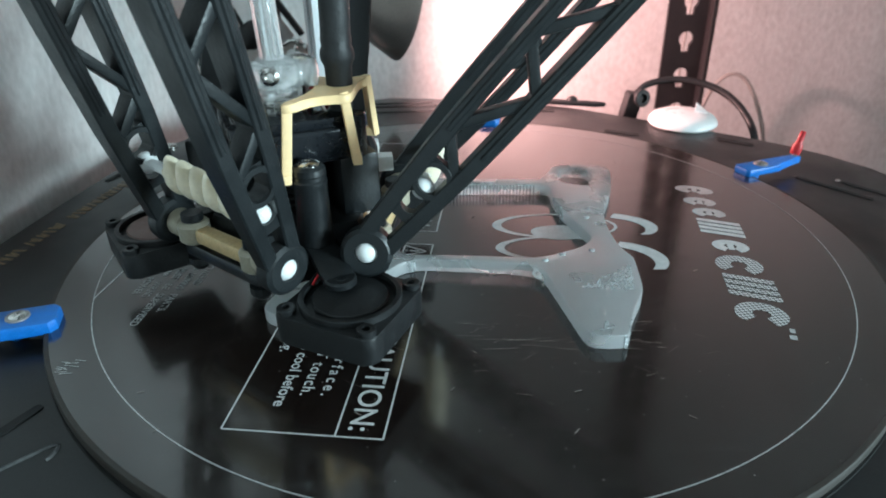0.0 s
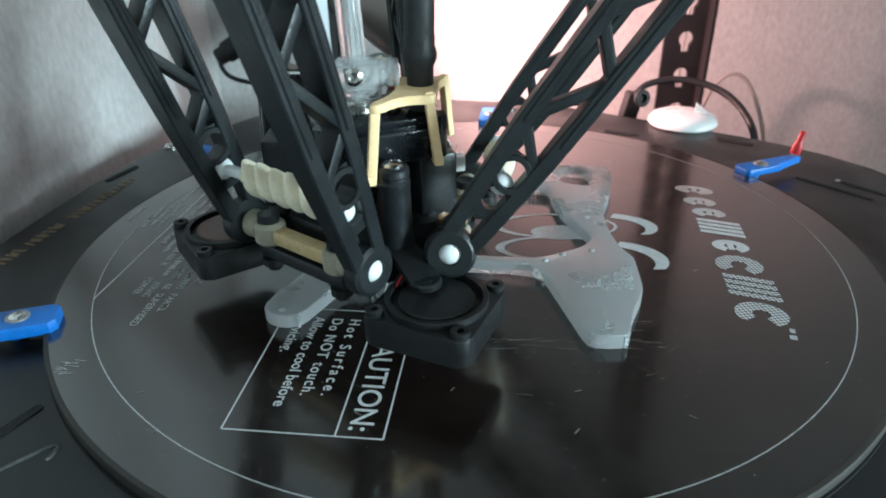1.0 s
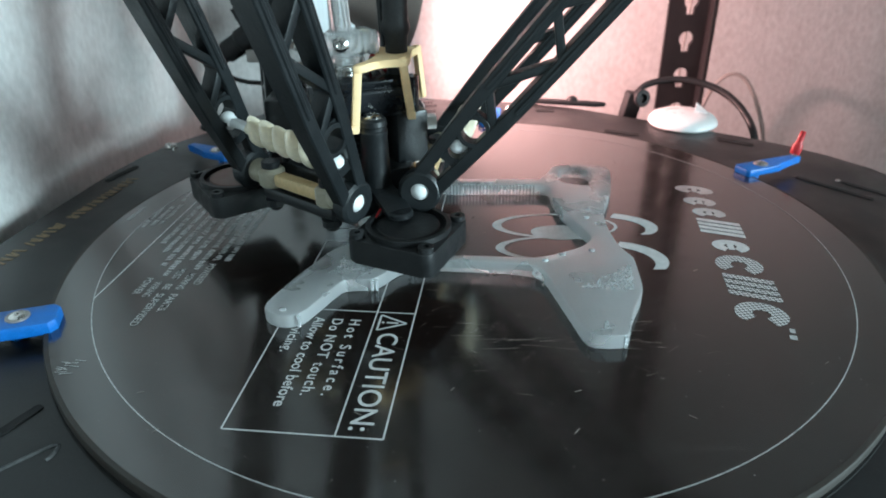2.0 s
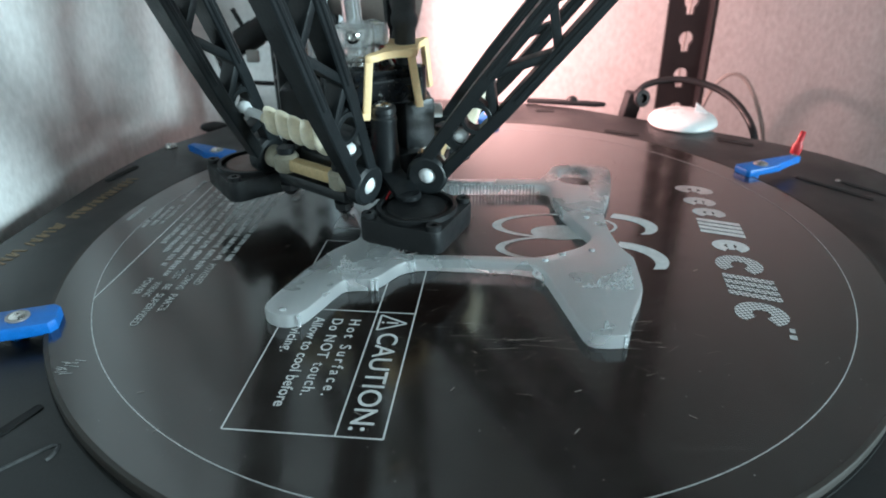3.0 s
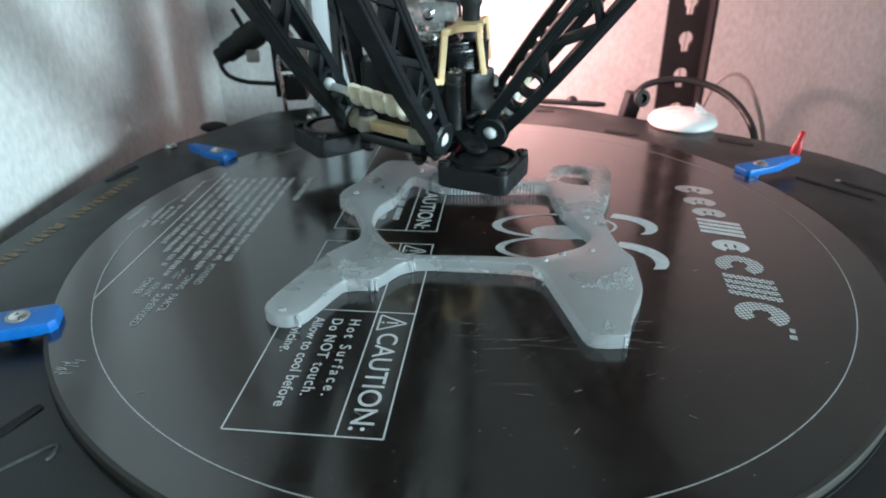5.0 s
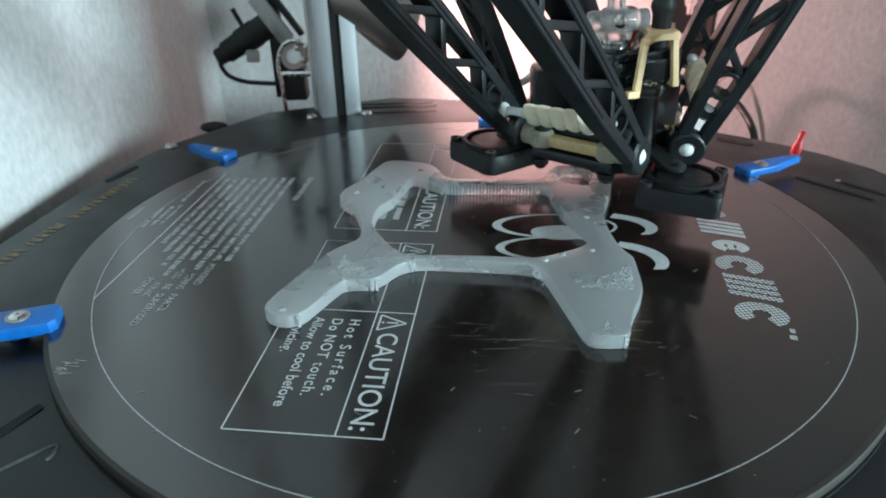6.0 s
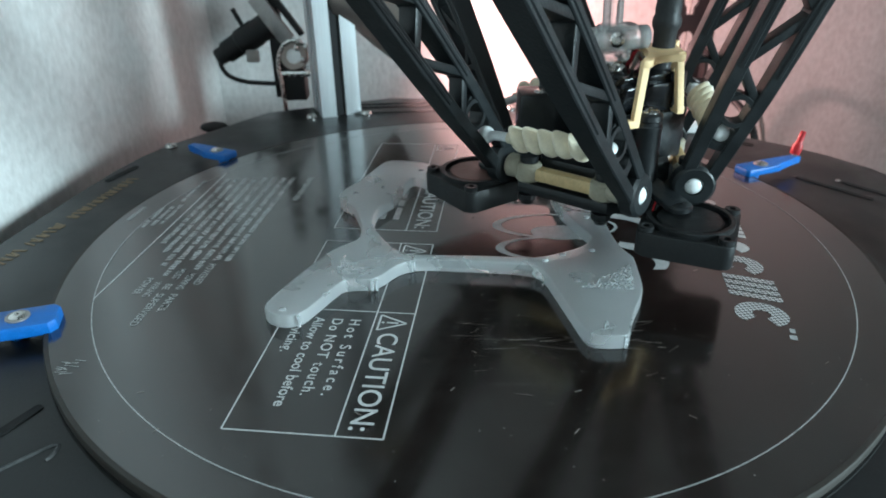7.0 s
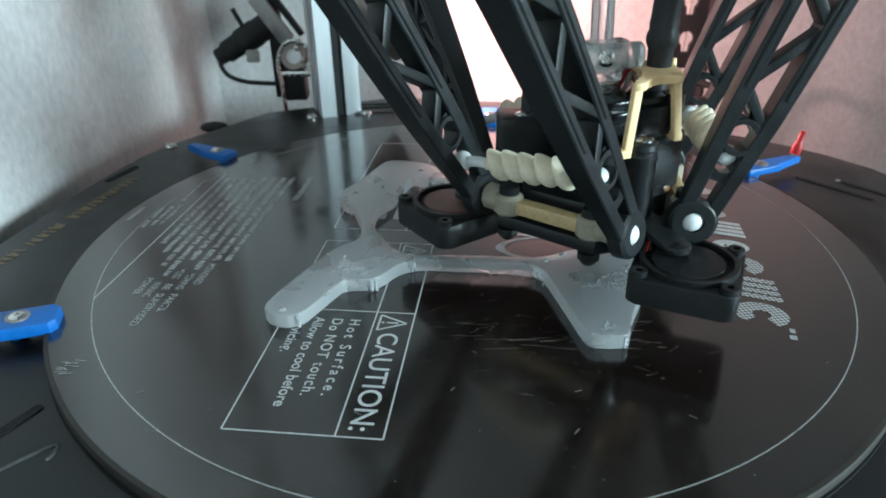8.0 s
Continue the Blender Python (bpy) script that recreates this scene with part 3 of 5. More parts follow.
    # brand lettering as plain slanted blocks
    blocks = ((0.1055, 0.0435, 9), (0.1035, 0.0305, 9), (0.1035, 0.0190, 9), (0.1030, 0.0045, 14), (0.1010, -0.0110, 10), (0.0985, -0.0255, 14), (0.0965, -0.0415, 15), (0.0930, -0.0575, 14))
    for k, (x, y, w) in enumerate(blocks):
        w *= 0.001
        h = 0.0165 if k in (0, 3, 5, 6, 7) else 0.0135
        mm = pose(x, y, 0, 0, 0, TURN - 94)
        sl = 0.0035
        bm = bmesh.new()
        if k in (3, 6):
            for j in range(4):
                xa = -w / 2 + j * w * 0.25
                q = [mm @ Vector((xa + (sl if yy > 0 else 0) + dx, yy, 0)) for dx, yy in ((0, -h / 2), (w * 0.19, -h / 2), (w * 0.19, h / 2), (0, h / 2))]
                bm.faces.new([bm.verts.new(p + Vector((0, 0, 0.00012))) for p in q])
        else:
            c = mm @ Vector((sl * 0.5, 0, 0))
            disc_mark(bm, c.x, c.y, w * 0.5, h * 0.5, TURN - 94 - 12, inner=0.34, a0=35 if k != 0 else 20, a1=345 if k < 5 else 325, ox=0.0, oy=0)
            if k < 5:
                q = [mm @ Vector((xx, yy, 0)) for xx, yy in ((-w * 0.3, -0.0011), (w * 0.46, -0.0011), (w * 0.5, 0.0012), (-w * 0.26, 0.0012))]
                bm.faces.new([bm.verts.new(p + Vector((0, 0, 0.00013))) for p in q])
        part("logo_block", bm, INK if k < 5 else INK_HATCH, ob, "white logo shape" if k < 5 else "hatched grey logo shape", 0)
    bm = bmesh.new()
    band(bm, (0.0985, -0.0675), (0.0978, -0.0698), 0.0016)
    band(bm, (0.0972, -0.0710), (0.0965, -0.0733), 0.0022)
    part("logo_block", bm, INK_DIM, ob, "small grey logo shape", 0)
    # the cartoon-like eye ovals of the logo, as plain ovals and arcs
    for oval in (dict(cx=0.0362, cy=0.0072, rx=0.0255, ry=0.0112, rz=-3, inner=0.90, ox=0.0012), dict(cx=0.0335, cy=-0.0125, rx=0.0230, ry=0.0098, rz=-3, inner=0.90, ox=0.0012),
                 dict(cx=0.0375, cy=0.0010, rx=0.0118, ry=0.0064, rz=-4, z=0.00014), dict(cx=0.0590, cy=0.0075, rx=0.0190, ry=0.0110, rz=-12, inner=0.80, a0=-35, a1=85, ox=-0.0012, oy=-0.0022),
                 dict(cx=0.0550, cy=-0.0205, rx=0.0190, ry=0.0135, rz=-12, inner=0.80, a0=-25, a1=85, ox=-0.0012, oy=-0.0022)):
        bm = bmesh.new()
        disc_mark(bm, **oval)
        part("logo_oval", bm, INK, ob, "white logo oval or arc", 0)
    # dried smear near the rim and scratches from the scraper
    bm = bmesh.new()
    for k in range(9):
        p = Vector((-0.1262 + 0.0052 + rnd.uniform(-0.0022, 0.0022), -0.0845 + k * 0.0008, 0))
        band(bm, p.to_2d(), (p + Vector((rnd.uniform(0.002, 0.005), rnd.uniform(-0.001, 0.001), 0))).to_2d(), 0.0003)
    part("smear", bm, INK_DIM, ob, "dried grey smear", 0)
    bm = bmesh.new()
    z = 0.0001
    # long scraper strokes in one belt, a looser fan of short ones, and stray nicks
    for k in range(17):
        x, y = rnd.uniform(-0.008, 0.050), rnd.gauss(-0.0700, 0.0036)
        ln, a = rnd.uniform(0.004, 0.024), rnd.gauss(-3, 7)
        p, steps = Vector((x, y, 0)), 4
        for j in range(steps):
            e = p + way(a + rnd.gauss(0, 2)) * ln / steps
            if rnd.random() < 0.8:
                band(bm, p.to_2d(), e.to_2d(), rnd.uniform(0.00004, 0.00013), z)
            p, z = e, z + 0.0000004
    for k in range(60):
        x, y = rnd.gauss(0.016, 0.024), rnd.gauss(-0.070, 0.012)
        e = Vector((x, y, 0)) + way(rnd.gauss(5, 25)) * rnd.uniform(0.001, 0.007)
        band(bm, (x, y), (e.x, e.y), rnd.uniform(0.00003, 0.00008), z)
        z += 0.0000004
    for k in range(40):
        x, y = rnd.uniform(0.05, 0.10), rnd.uniform(0.02, 0.085)
        e = Vector((x, y, 0)) + way(rnd.gauss(75, 20)) * rnd.uniform(0.002, 0.011)
        band(bm, (x, y), (e.x, e.y), rnd.uniform(0.00004, 0.0001), z)
        z += 0.0000004
    for k in range(34):
        x, y = rnd.uniform(-0.1, 0.11), rnd.uniform(-0.12, 0.03)
        e = Vector((x, y, 0)) + way(rnd.uniform(-60, 60)) * rnd.uniform(0.0006, 0.0026)
        band(bm, (x, y), (e.x, e.y), rnd.uniform(0.0001, 0.0004), z)
        z += 0.0000004
    part("scratch", bm, SCRATCH, ob, "fine pale scraper scratches", 0)["kind"] = "stuff"
    return ob


bed()

# ---- the printed part on the bed ----
def printed_part():
    ob = thing("printed_bracket", "frosted clear plastic bracket half printed on the bed", "printed part")
    T = 0.005
    mm = 0.001
    outer = [(-68, -58), (-66, -51.5), (-58.4, -34), (-50.5, -19), (-44.5, -13.8), (-41.5, -10.5), (-42, 2), (-44, 9.5), (-46.5, 18), (-55, 27), (-54, 37), (-46.5, 48.5), (-42.5, 60.5), (-37, 73), (-30, 73), (-17, 69),
             (-12, 63), (-9, 52), (-4, 48), (10, 47.2), (35, 46.5), (39, 52), (43, 62), (48, 64), (58, 63.5), (68, 62), (69.5, 55), (65, 33), (57.5, 14), (55.6, 5), (55, -9), (56, -21), (58.8, -28), (58.8, -31), (57.2, -46), (55.9, -52), (49.2, -64.8),
             (46, -75), (44, -76.7), (34.7, -76.5), (32.6, -73), (28.5, -52.5), (25.8, -38.5), (23.2, -34.2), (15.7, -32), (-14.7, -28.4), (-20, -28.7), (-25.8, -31.4), (-30.4, -38.4), (-34, -41.8), (-43.6, -41.6), (-46, -45.5), (-55, -63.2), (-63, -63.2)]
    inner = [(-15.4, 44.5), (-22, 52), (-25.3, 47.3), (-30, 27), (-36.6, 18.3), (-38, 7.3), (-37.3, -0.6), (-29.5, -17.5), (-23, -24), (-12.6, -24.7), (6, -26), (23.8, -28), (31, -25.4), (36, -23), (42, -20), (46.5, -14.4), (47, -10.5), (43.5, -0.7), (39, 15), (37.8, 29), (38.4, 36), (36, 38.6), (12, 39.6), (-9, 40.2)]
    eye = [(43.5, 42.5), (45, 57), (50, 59), (57, 58), (60, 51), (56.5, 37.5), (50, 39.5)]
    bm = bmesh.new()
    loops = []
    for pts in (outer, inner, eye):
        line = fillet([(x * mm, y * mm, 0) for x, y in pts], 0.0040)
        loops.append(line)
    edges = []
    for line in loops:
        vs = [bm.verts.new((p.x, p.y, 0.0002)) for p in line]
        edges += [bm.edges.new((vs[i], vs[(i + 1) % len(vs)])) for i in range(len(vs))]
    bmesh.ops.triangle_fill(bm, use_beauty=True, use_dissolve=False, edges=edges)
    # lift the sheet to a slab with a softly stepped rim
    r = bmesh.ops.extrude_face_region(bm, geom=bm.faces[:])
    for v in [g for g in r["geom"] if isinstance(g, bmesh.types.BMVert)]:
        v.co.z += T - 0.0002
    bmesh.ops.recalc_face_normals(bm, faces=bm.faces[:])
    rim = [e for e in bm.edges if len(e.link_faces) == 2 and e.calc_face_angle(0) > 1.0 and abs(e.verts[0].co.z - e.verts[1].co.z) < 1e-5 and e.verts[0].co.z > 0.002]
    bmesh.ops.bevel(bm, geom=rim, offset=0.0008, segments=2, affect="EDGES", profile=0.5)
    part("slab", bm, FROST, ob, "translucent frosted slab with layer lines", 24)
    # open infill showing through the top skin: rows of small shiny facets in three-cornered patches
    rnd = random.Random(9)
    patches = ((((36.7, -48.9), (53.1, -50.7), (55.5, -35.0)), 0.00125), (((-49.0, -36.7), (-34.5, -38.0), (-45.5, -25.5)), 0.00135), (((37.5, -73.0), (42.0, -72.0), (40.0, -69.5)), 0.0012))
    for corners, gap in patches:
        a, b, c = [Vector((x * 0.001, y * 0.001, 0)) for x, y in corners]
        bm = bmesh.new()
        rows = int((c - a).length / gap)
        for r in range(rows + 1):
            f = r / max(rows, 1)
            p, e = a.lerp(c, f), b.lerp(c, f)
            n = max(int((e - p).length / gap), 1)
            for k in range(n + 1):
                if rnd.random() < 0.14:
                    continue
                o = p.lerp(e, (k + 0.5 * (r % 2)) / (n + 0.5)) + Vector((rnd.uniform(-0.0002, 0.0002), rnd.uniform(-0.0002, 0.0002), 0))
                m = pose(o.x, o.y, T - 0.0001, rnd.uniform(-26, 26), rnd.uniform(-26, 26), rnd.uniform(20, 70))
                ring = [bm.verts.new(m @ Vector((dx * rnd.uniform(0.0005, 0.0010), dy * rnd.uniform(0.0005, 0.0009), 0))) for dx, dy in ((1, 0), (0, 1), (-1, 0), (0, -1))]
                tip = bm.verts.new(m @ Vector((0, 0, 0.00045)))
                for q0 in range(4):
                    bm.faces.new((ring[q0], ring[(q0 + 1) % 4], tip))
        tagged(part("infill", bm, FROST_BRIGHT, ob, "shiny open infill facets", 0), kind="stuff")
    for x, y in ((0.0504, 0.0124), (0.0482, 0.0044), (0.0448, -0.0235), (0.0267, -0.0305),
             (0.0335, -0.0262), (-0.0609, -0.0599), (-0.0476, 0.0325), (-0.0196, 0.0584)):
        part("blob", ball(bmesh.new(), 0.0010, pose(x, y, T), 1.3, 1, 0.6), FROST_BRIGHT, ob, "small shiny seam blob")
    # bright upright ridges standing in for highlights at the slab's corners
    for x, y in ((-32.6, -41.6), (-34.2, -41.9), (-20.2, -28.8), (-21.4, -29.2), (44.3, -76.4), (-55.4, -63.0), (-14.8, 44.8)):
        part("highlight_ridge", box(bmesh.new(), x * mm, y * mm, 0.0024, 0.0011, 0.0008, 0.0042, bevel=0.0003), FROST_BRIGHT, ob, "shiny upright ridge standing in for a highlight")
    # ribs on the rear bar
    for k in range(26):
        x = -0.006 + k * 0.0015
        y = 0.0399 - 0.00004 * k
        part("rib", box(bmesh.new(), x, y, 0.0025, 0.0006, 0.0010, 0.0044), FROST_BRIGHT, ob)
    return ob


printed_part()

# ---- the moving head ----
STICKER = surface("fan_sticker", (0.11, 0.06, 0.05), 0.45)
SIZE = 1.0544  # the drawn head and arms to their true size
JOINT_R, JOINT_H, JOINT_Z = 0.0277, 0.0250, 0.0395
HEAD_Z = -0.0110  # height of the head's own zero
ARM_ANGLES = (112.0, -8.0, 232.0)
FAN_ANGLES = (-67.3, 172.7, 52.7)
ARM_L, HOOK_Z = 0.2910, 0.0193
CARRIAGE_R = JOINT_R * SIZE + 0.1398


def fan_unit(parent, k):
    """A small square fan that hangs from the platform on a flat strap."""
    turn = pose(0, 0, 0, 0, 0, k * 120)
    m = turn @ pose(0.0202, -0.0410, 0.0284, 0, 0, -25)
    s, t = 0.0292, 0.0094
    fan = part("fan", prism(bmesh.new(), rounded_rect(s, s, 0.0030), -t / 2, t / 2 - 0.0014, m, bevel=0.0006), FAN_BLACK, parent, "black square cooling fan")
    part("fan_rim", washer(bmesh.new(), 0.0121, 0.0136, t / 2 - 0.0016, t / 2 + 0.0004, m), FAN_BLACK, fan)
    for sx in (-1, 1):
        for sy in (-1, 1):
            part("screw_eye", washer(bmesh.new(), 0.0011, 0.0024, t / 2 - 0.0016, t / 2 + 0.0002, m @ pose(sx * 0.0118, sy * 0.0118, 0), 16), FAN_BLACK, fan)
    part("fan_hub", lathe(bmesh.new(), [(0.0002, t / 2 - 0.0012), (0.0095, t / 2 - 0.0010), (0.0102, t / 2 - 0.0006), (0.0098, t / 2 - 0.0002), (0.0002, t / 2 + 0.0001)], m), FAN_BLACK if k == 0 else STICKER, fan, "round fan hub")
    a, b = turn @ Vector((0.0100, -0.0230, 0.0385)), turn @ Vector((0.0173, -0.0370, 0.0350))
    bm = beam(bmesh.new(), a, b, 0.0088, 0.0022, (b - a).cross(Vector((0, 0, 1))), 0.0008)
    cyl(bm, 0.0044, -0.0011, 0.0011, Matrix.Translation(b), 22, 0.0005)
    washer(bm, 0.0006, 0.0014, 0.0010, 0.0014, Matrix.Translation(b + (b - a) * 0.05), 14)
    part("strap", bm, PLASTIC, fan, "flat black mounting strap")
    for w in range(3):
        bm = tube(bmesh.new(), [m @ Vector((-0.0126 + w * 0.0008, -0.0010 + w * 0.001, t / 2)), m @ Vector((-0.0124 + w * 0.0008, 0.0035, t / 2 + 0.0018)), m @ Vector((-0.0112 + w * 0.0008, 0.0085, t / 2 + 0.0026))], 0.00036, 6)
        part("wire", bm, RED if k == 0 and w == 1 else RUBBER, fan, "thin red fan wire" if k == 0 and w == 1 else "")


def joint_axle(parent, th):
    """A nylon axle with two bosses that carries the two balls of one arm pair."""
    u, v = way(th), way(th + 90)
    m = Matrix((v, -u, Vector((0, 0, 1)))).transposed().to_4x4()
    m.translation = u * JOINT_R + Vector((0, 0, JOINT_Z))
    ax = part("axle", box(bmesh.new(), 0, 0, -0.001, 0.031, 0.0046, 0.0046, m, 0.0012), AMBER, parent, "yellowed nylon axle bar")
    for s in (-1, 1):
        bm = bmesh.new()
        cyl(bm, 0.0046, -0.0042, 0.0026, m @ pose(s * 0.0143, 0, 0), 22, 0.0010)
        cyl(bm, 0.0042, 0.0, s * 0.006 + 0.0001 * s, m @ pose(s * 0.0163, 0, 0, 0, 90, 0), 20, 0.0006) if s > 0 else cyl(bm, 0.0042, -0.006, 0.0, m @ pose(s * 0.0163, 0, 0, 0, 90, 0), 20, 0.0006)
        part("boss", bm, BOSS, ax, "pale nylon boss")
        part("cap_screw", cyl(bmesh.new(), 0.0032, 0.0026, 0.0050, m @ pose(s * 0.0143, 0, 0), 18), PLASTIC, ax, "black cap screw")
        bm = lathe(bmesh.new(), [(0.0012, -0.0135), (0.0022, -0.0128), (0.0026, -0.0118), (0.0033, -0.0114), (0.0034, -0.0091)], m @ pose(s * 0.0143, 0, 0), 10)
        part("nut", bm, PLASTIC, ax, "black nut")
        part("ball_joint", ball(bmesh.new(), 0.0036, m @ pose(s * JOINT_H, 0, 0), 1.0, 1, 1), NYLON, ax, "white nylon ball")


def print_head():
    head = thing("print_head", "black delta print head with fans, hose and yellow clip", "print head")
    # hexagonal platform with a window in the middle
    pts = []
    for k, th in enumerate((-8.0, 52.0, 112.0, 172.0, 232.0, 292.0)):
        u, v = way(th), way(th + 90)
        r, w = (0.0300, 0.0170) if k % 2 == 0 else (0.0300, 0.0080)
        pts += [u * r - v * w, u * r + v * w]
    part("platform", prism(bmesh.new(), [(p.x, p.y) for p in pts], 0.0305, 0.0350, bevel=0.0010), PLASTIC, head, "black hexagonal platform")
    pts2 = [(p.x * 0.74, p.y * 0.74) for p in pts]
    part("fairing", prism(bmesh.new(), pts2, 0.0350, 0.0425, bevel=0.001), PLASTIC, head)
    for th in ARM_ANGLES:
        joint_axle(head, th)
    for k in range(3):
        fan_unit(head, k)
    # three upright posts with bright screws
    for a in FAN_ANGLES:
        p = way(a) * 0.0231
        m = Matrix.Translation(p)
        post = part("post", lathe(bmesh.new(), [(0.0052, 0.0345), (0.0057, 0.036), (0.0053, 0.0375), (0.0049, 0.045), (0.0045, 0.0555), (0.0047, 0.0562), (0.0047, 0.0575), (0.0043, 0.0580), (0.0043, 0.0590), (0.0046, 0.0594), (0.0044, 0.0610), (0.0036, 0.0618)], m), PLASTIC, head, "black round post")
        part("post_screw", screw(bmesh.new(), p.x, p.y, 0.0616, 0.0031, 0.0014), STEEL, post, "bright screw head")
    # the housing on the posts: a rounded block with a lid and collar
    hs = part("housing", prism(bmesh.new(), rounded_rect(0.036, 0.030, 0.006), 0.0595, 0.0685, pose(0.001, -0.001, 0, 0, 0, 22), bevel=0.0012), HOUSING, head, "glossy black fan housing")
    part("lid", prism(bmesh.new(), rounded_rect(0.033, 0.027, 0.005), 0.0686, 0.0712, pose(0.001, -0.001, 0, 0, 0, 22), bevel=0.0008), HOUSING, hs)
    for k in range(4):
        bm = bmesh.new()
        cyl(bm, 0.0032, 0.0596, 0.0716, pose(0.001, -0.001, 0, 0, 0, 22) @ pose((-1) ** k * 0.0155, (-1) ** (k // 2) * 0.0125, 0), 16)
        part("corner_boss", bm, HOUSING, hs)
    # the hot end below and its inner tube
    part("heat_sink", lathe(bmesh.new(), [v for k in range(9) for v in ((0.0068, 0.0425 + k * 0.002), (0.0098, 0.0427 + k * 0.002), (0.0098, 0.0436 + k * 0.002), (0.0068, 0.0438 + k * 0.002))], n=24), FAN_BLACK, head, "finned black heat sink", 20)
    box_m = pose(0.004, -0.004, 0, 0, 0, -60)
    part("wire_block", box(bmesh.new(), 0.003, 0.013, 0.050, 0.017, 0.012, 0.019, box_m, 0.0012), PLASTIC, head, "black connector block")
    part("side_cover", box(bmesh.new(), -0.014, 0.002, 0.051, 0.010, 0.022, 0.016, box_m, 0.0012), PLASTIC, head, "black plastic cover")
    part("rear_cover", box(bmesh.new(), -0.005, 0.013, 0.056, 0.026, 0.012, 0.024, pose(0, 0, 0, 0, 0, 22), 0.0012), PLASTIC, head, "black plastic cover")
    part("cable_cover", box(bmesh.new(), -0.0248, 0.0070, 0.0520, 0.0130, 0.0145, 0.0200, bevel=0.0014), PLASTIC, head, "black plastic cable cover")
    part("heater_block", box(bmesh.new(), 0, 0.002, 0.0235, 0.012, 0.010, 0.0075, bevel=0.0006), RUBBER, head, "black sleeved heater block")
    part("nozzle", lathe(bmesh.new(), [(0.0030, 0.0200), (0.0030, 0.0180), (0.0010, 0.0157), (0.0005, 0.0154)], pose(0, 0.002, 0), 16), RUBBER, head, "small dark metal nozzle")
    part("tape_wrap", box(bmesh.new(), 0.0185, 0.003, 0.0455, 0.0085, 0.010, 0.011, pose(0, 0, 0, 0, 0, 12), 0.002), KAPTON, head, "brown tape-wrapped block")
    part("tape_knob", ball(bmesh.new(), 0.0042, pose(0.0200, -0.0035, 0.0400), 1, 1, 1.1), KAPTON, head, "brown tape-wrapped end")
    for k, (x, y, z) in enumerate(((0.0235, 0.0120, 0.0535), (0.0275, 0.0085, 0.0500))):
        part("connector", box(bmesh.new(), x, y, z, 0.0054, 0.0048, 0.0048, pose(0, 0, 0, 0, 0, 8), 0.0005), WHITE, head, "white wire connector")
    part("wire_clump", tube(bmesh.new(), [(0.018, 0.004, 0.050), (0.0225, 0.0065, 0.0545), (0.0205, 0.0110, 0.0585), (0.0155, 0.0080, 0.0640)], 0.0022, 8), RUBBER, head, "black wire clump")
    part("heat_break", cyl(bmesh.new(), 0.0042, 0.029, 0.034, n=18), FAN_BLACK, head)
    # clear coupling and feed tube on a round glossy shroud
    cx, cy = -0.0018, -0.0005
    part("shroud", lathe(bmesh.new(), [(0.0076, 0.0440), (0.0080, 0.0450), (0.0080, 0.0695), (0.0077, 0.0708), (0.0070, 0.0714), (0.0030, 0.0716)], pose(cx, cy, 0), 34), HOUSING, hs, "glossy black round shroud")
    part("collar", lathe(bmesh.new(), [(0.0058, 0.0712), (0.0058, 0.0726), (0.0050, 0.0730), (0.0050, 0.0748), (0.0030, 0.0750)], pose(cx, cy, 0), 26), STEEL, hs, "dull metal collar")
    cp = part("coupling", lathe(bmesh.new(), [(0.0050, 0.0738), (0.0066, 0.0742), (0.0070, 0.0750), (0.0070, 0.0772), (0.0066, 0.0777), (0.0060, 0.0780), (0.0060, 0.0788), (0.0064, 0.0794), (0.0064, 0.0840), (0.0044, 0.0856)], pose(cx, cy, 0), 30), CLEAR, head, "clear plastic tube coupling")
    bm = lathe(bmesh.new(), [(0.0022, -0.0128), (0.0036, -0.0122), (0.0039, -0.0108), (0.0036, -0.0096), (0.0039, -0.0084), (0.0036, -0.0072), (0.0039, -0.0060), (0.0036, -0.0048), (0.0038, -0.0030), (0.0038, 0.0062), (0.0034, 0.0070), (0.0039, 0.0078), (0.0039, 0.0108), (0.0022, 0.0114)], pose(cx + 0.001, cy - 0.0025, 0.0815, 0, 90, 12), 20)
    part("clamp_bar", bm, CLEAR, cp, "clear clamp bar")
    part("clamp_lug", ball(bmesh.new(), 0.0042, pose(cx + 0.0062, cy + 0.0050, 0.0818), 1.2, 0.9, 0.9), CLEAR, cp, "clear clamp lug")
    part("clamp_screw", lathe(bmesh.new(), [(0.0025, 0), (0.0025, 0.0012), (0.0014, 0.0019), (0.0010, 0.0010), (0.0002, 0.0010)], pose(cx + 0.0003, cy - 0.0058, 0.0818, 90, 0, 0), 18), STEEL, cp, "bright clamp screw")
    bm = tube(bmesh.new(), [(cx, cy, 0.083), (cx - 0.0008, cy, 0.10), (cx - 0.003, cy + 0.004, 0.14), (cx - 0.008, cy + 0.012, 0.21), (cx - 0.014, cy + 0.03, 0.30)], 0.0034, 16)
    part("feed_tube", bm, CLEAR, head, "clear feed tube")
    # black sleeved hose with a wavy heat-shrink neck
    hx, hy = 0.0160, -0.0010
    bm = bmesh.new()
    lathe(bm, [(0.0030, 0.0640), (0.0032, 0.0670), (0.0029, 0.0674), (0.0033, 0.0680), (0.0030, 0.0690), (0.0034, 0.0696), (0.0032, 0.0706), (0.0036, 0.0745), (0.0038, 0.0832), (0.0046, 0.0848), (0.0048, 0.0862), (0.0046, 0.0876), (0.0041, 0.0886), (0.0043, 0.0905), (0.0040, 0.0925)], pose(hx, hy, 0), 24)
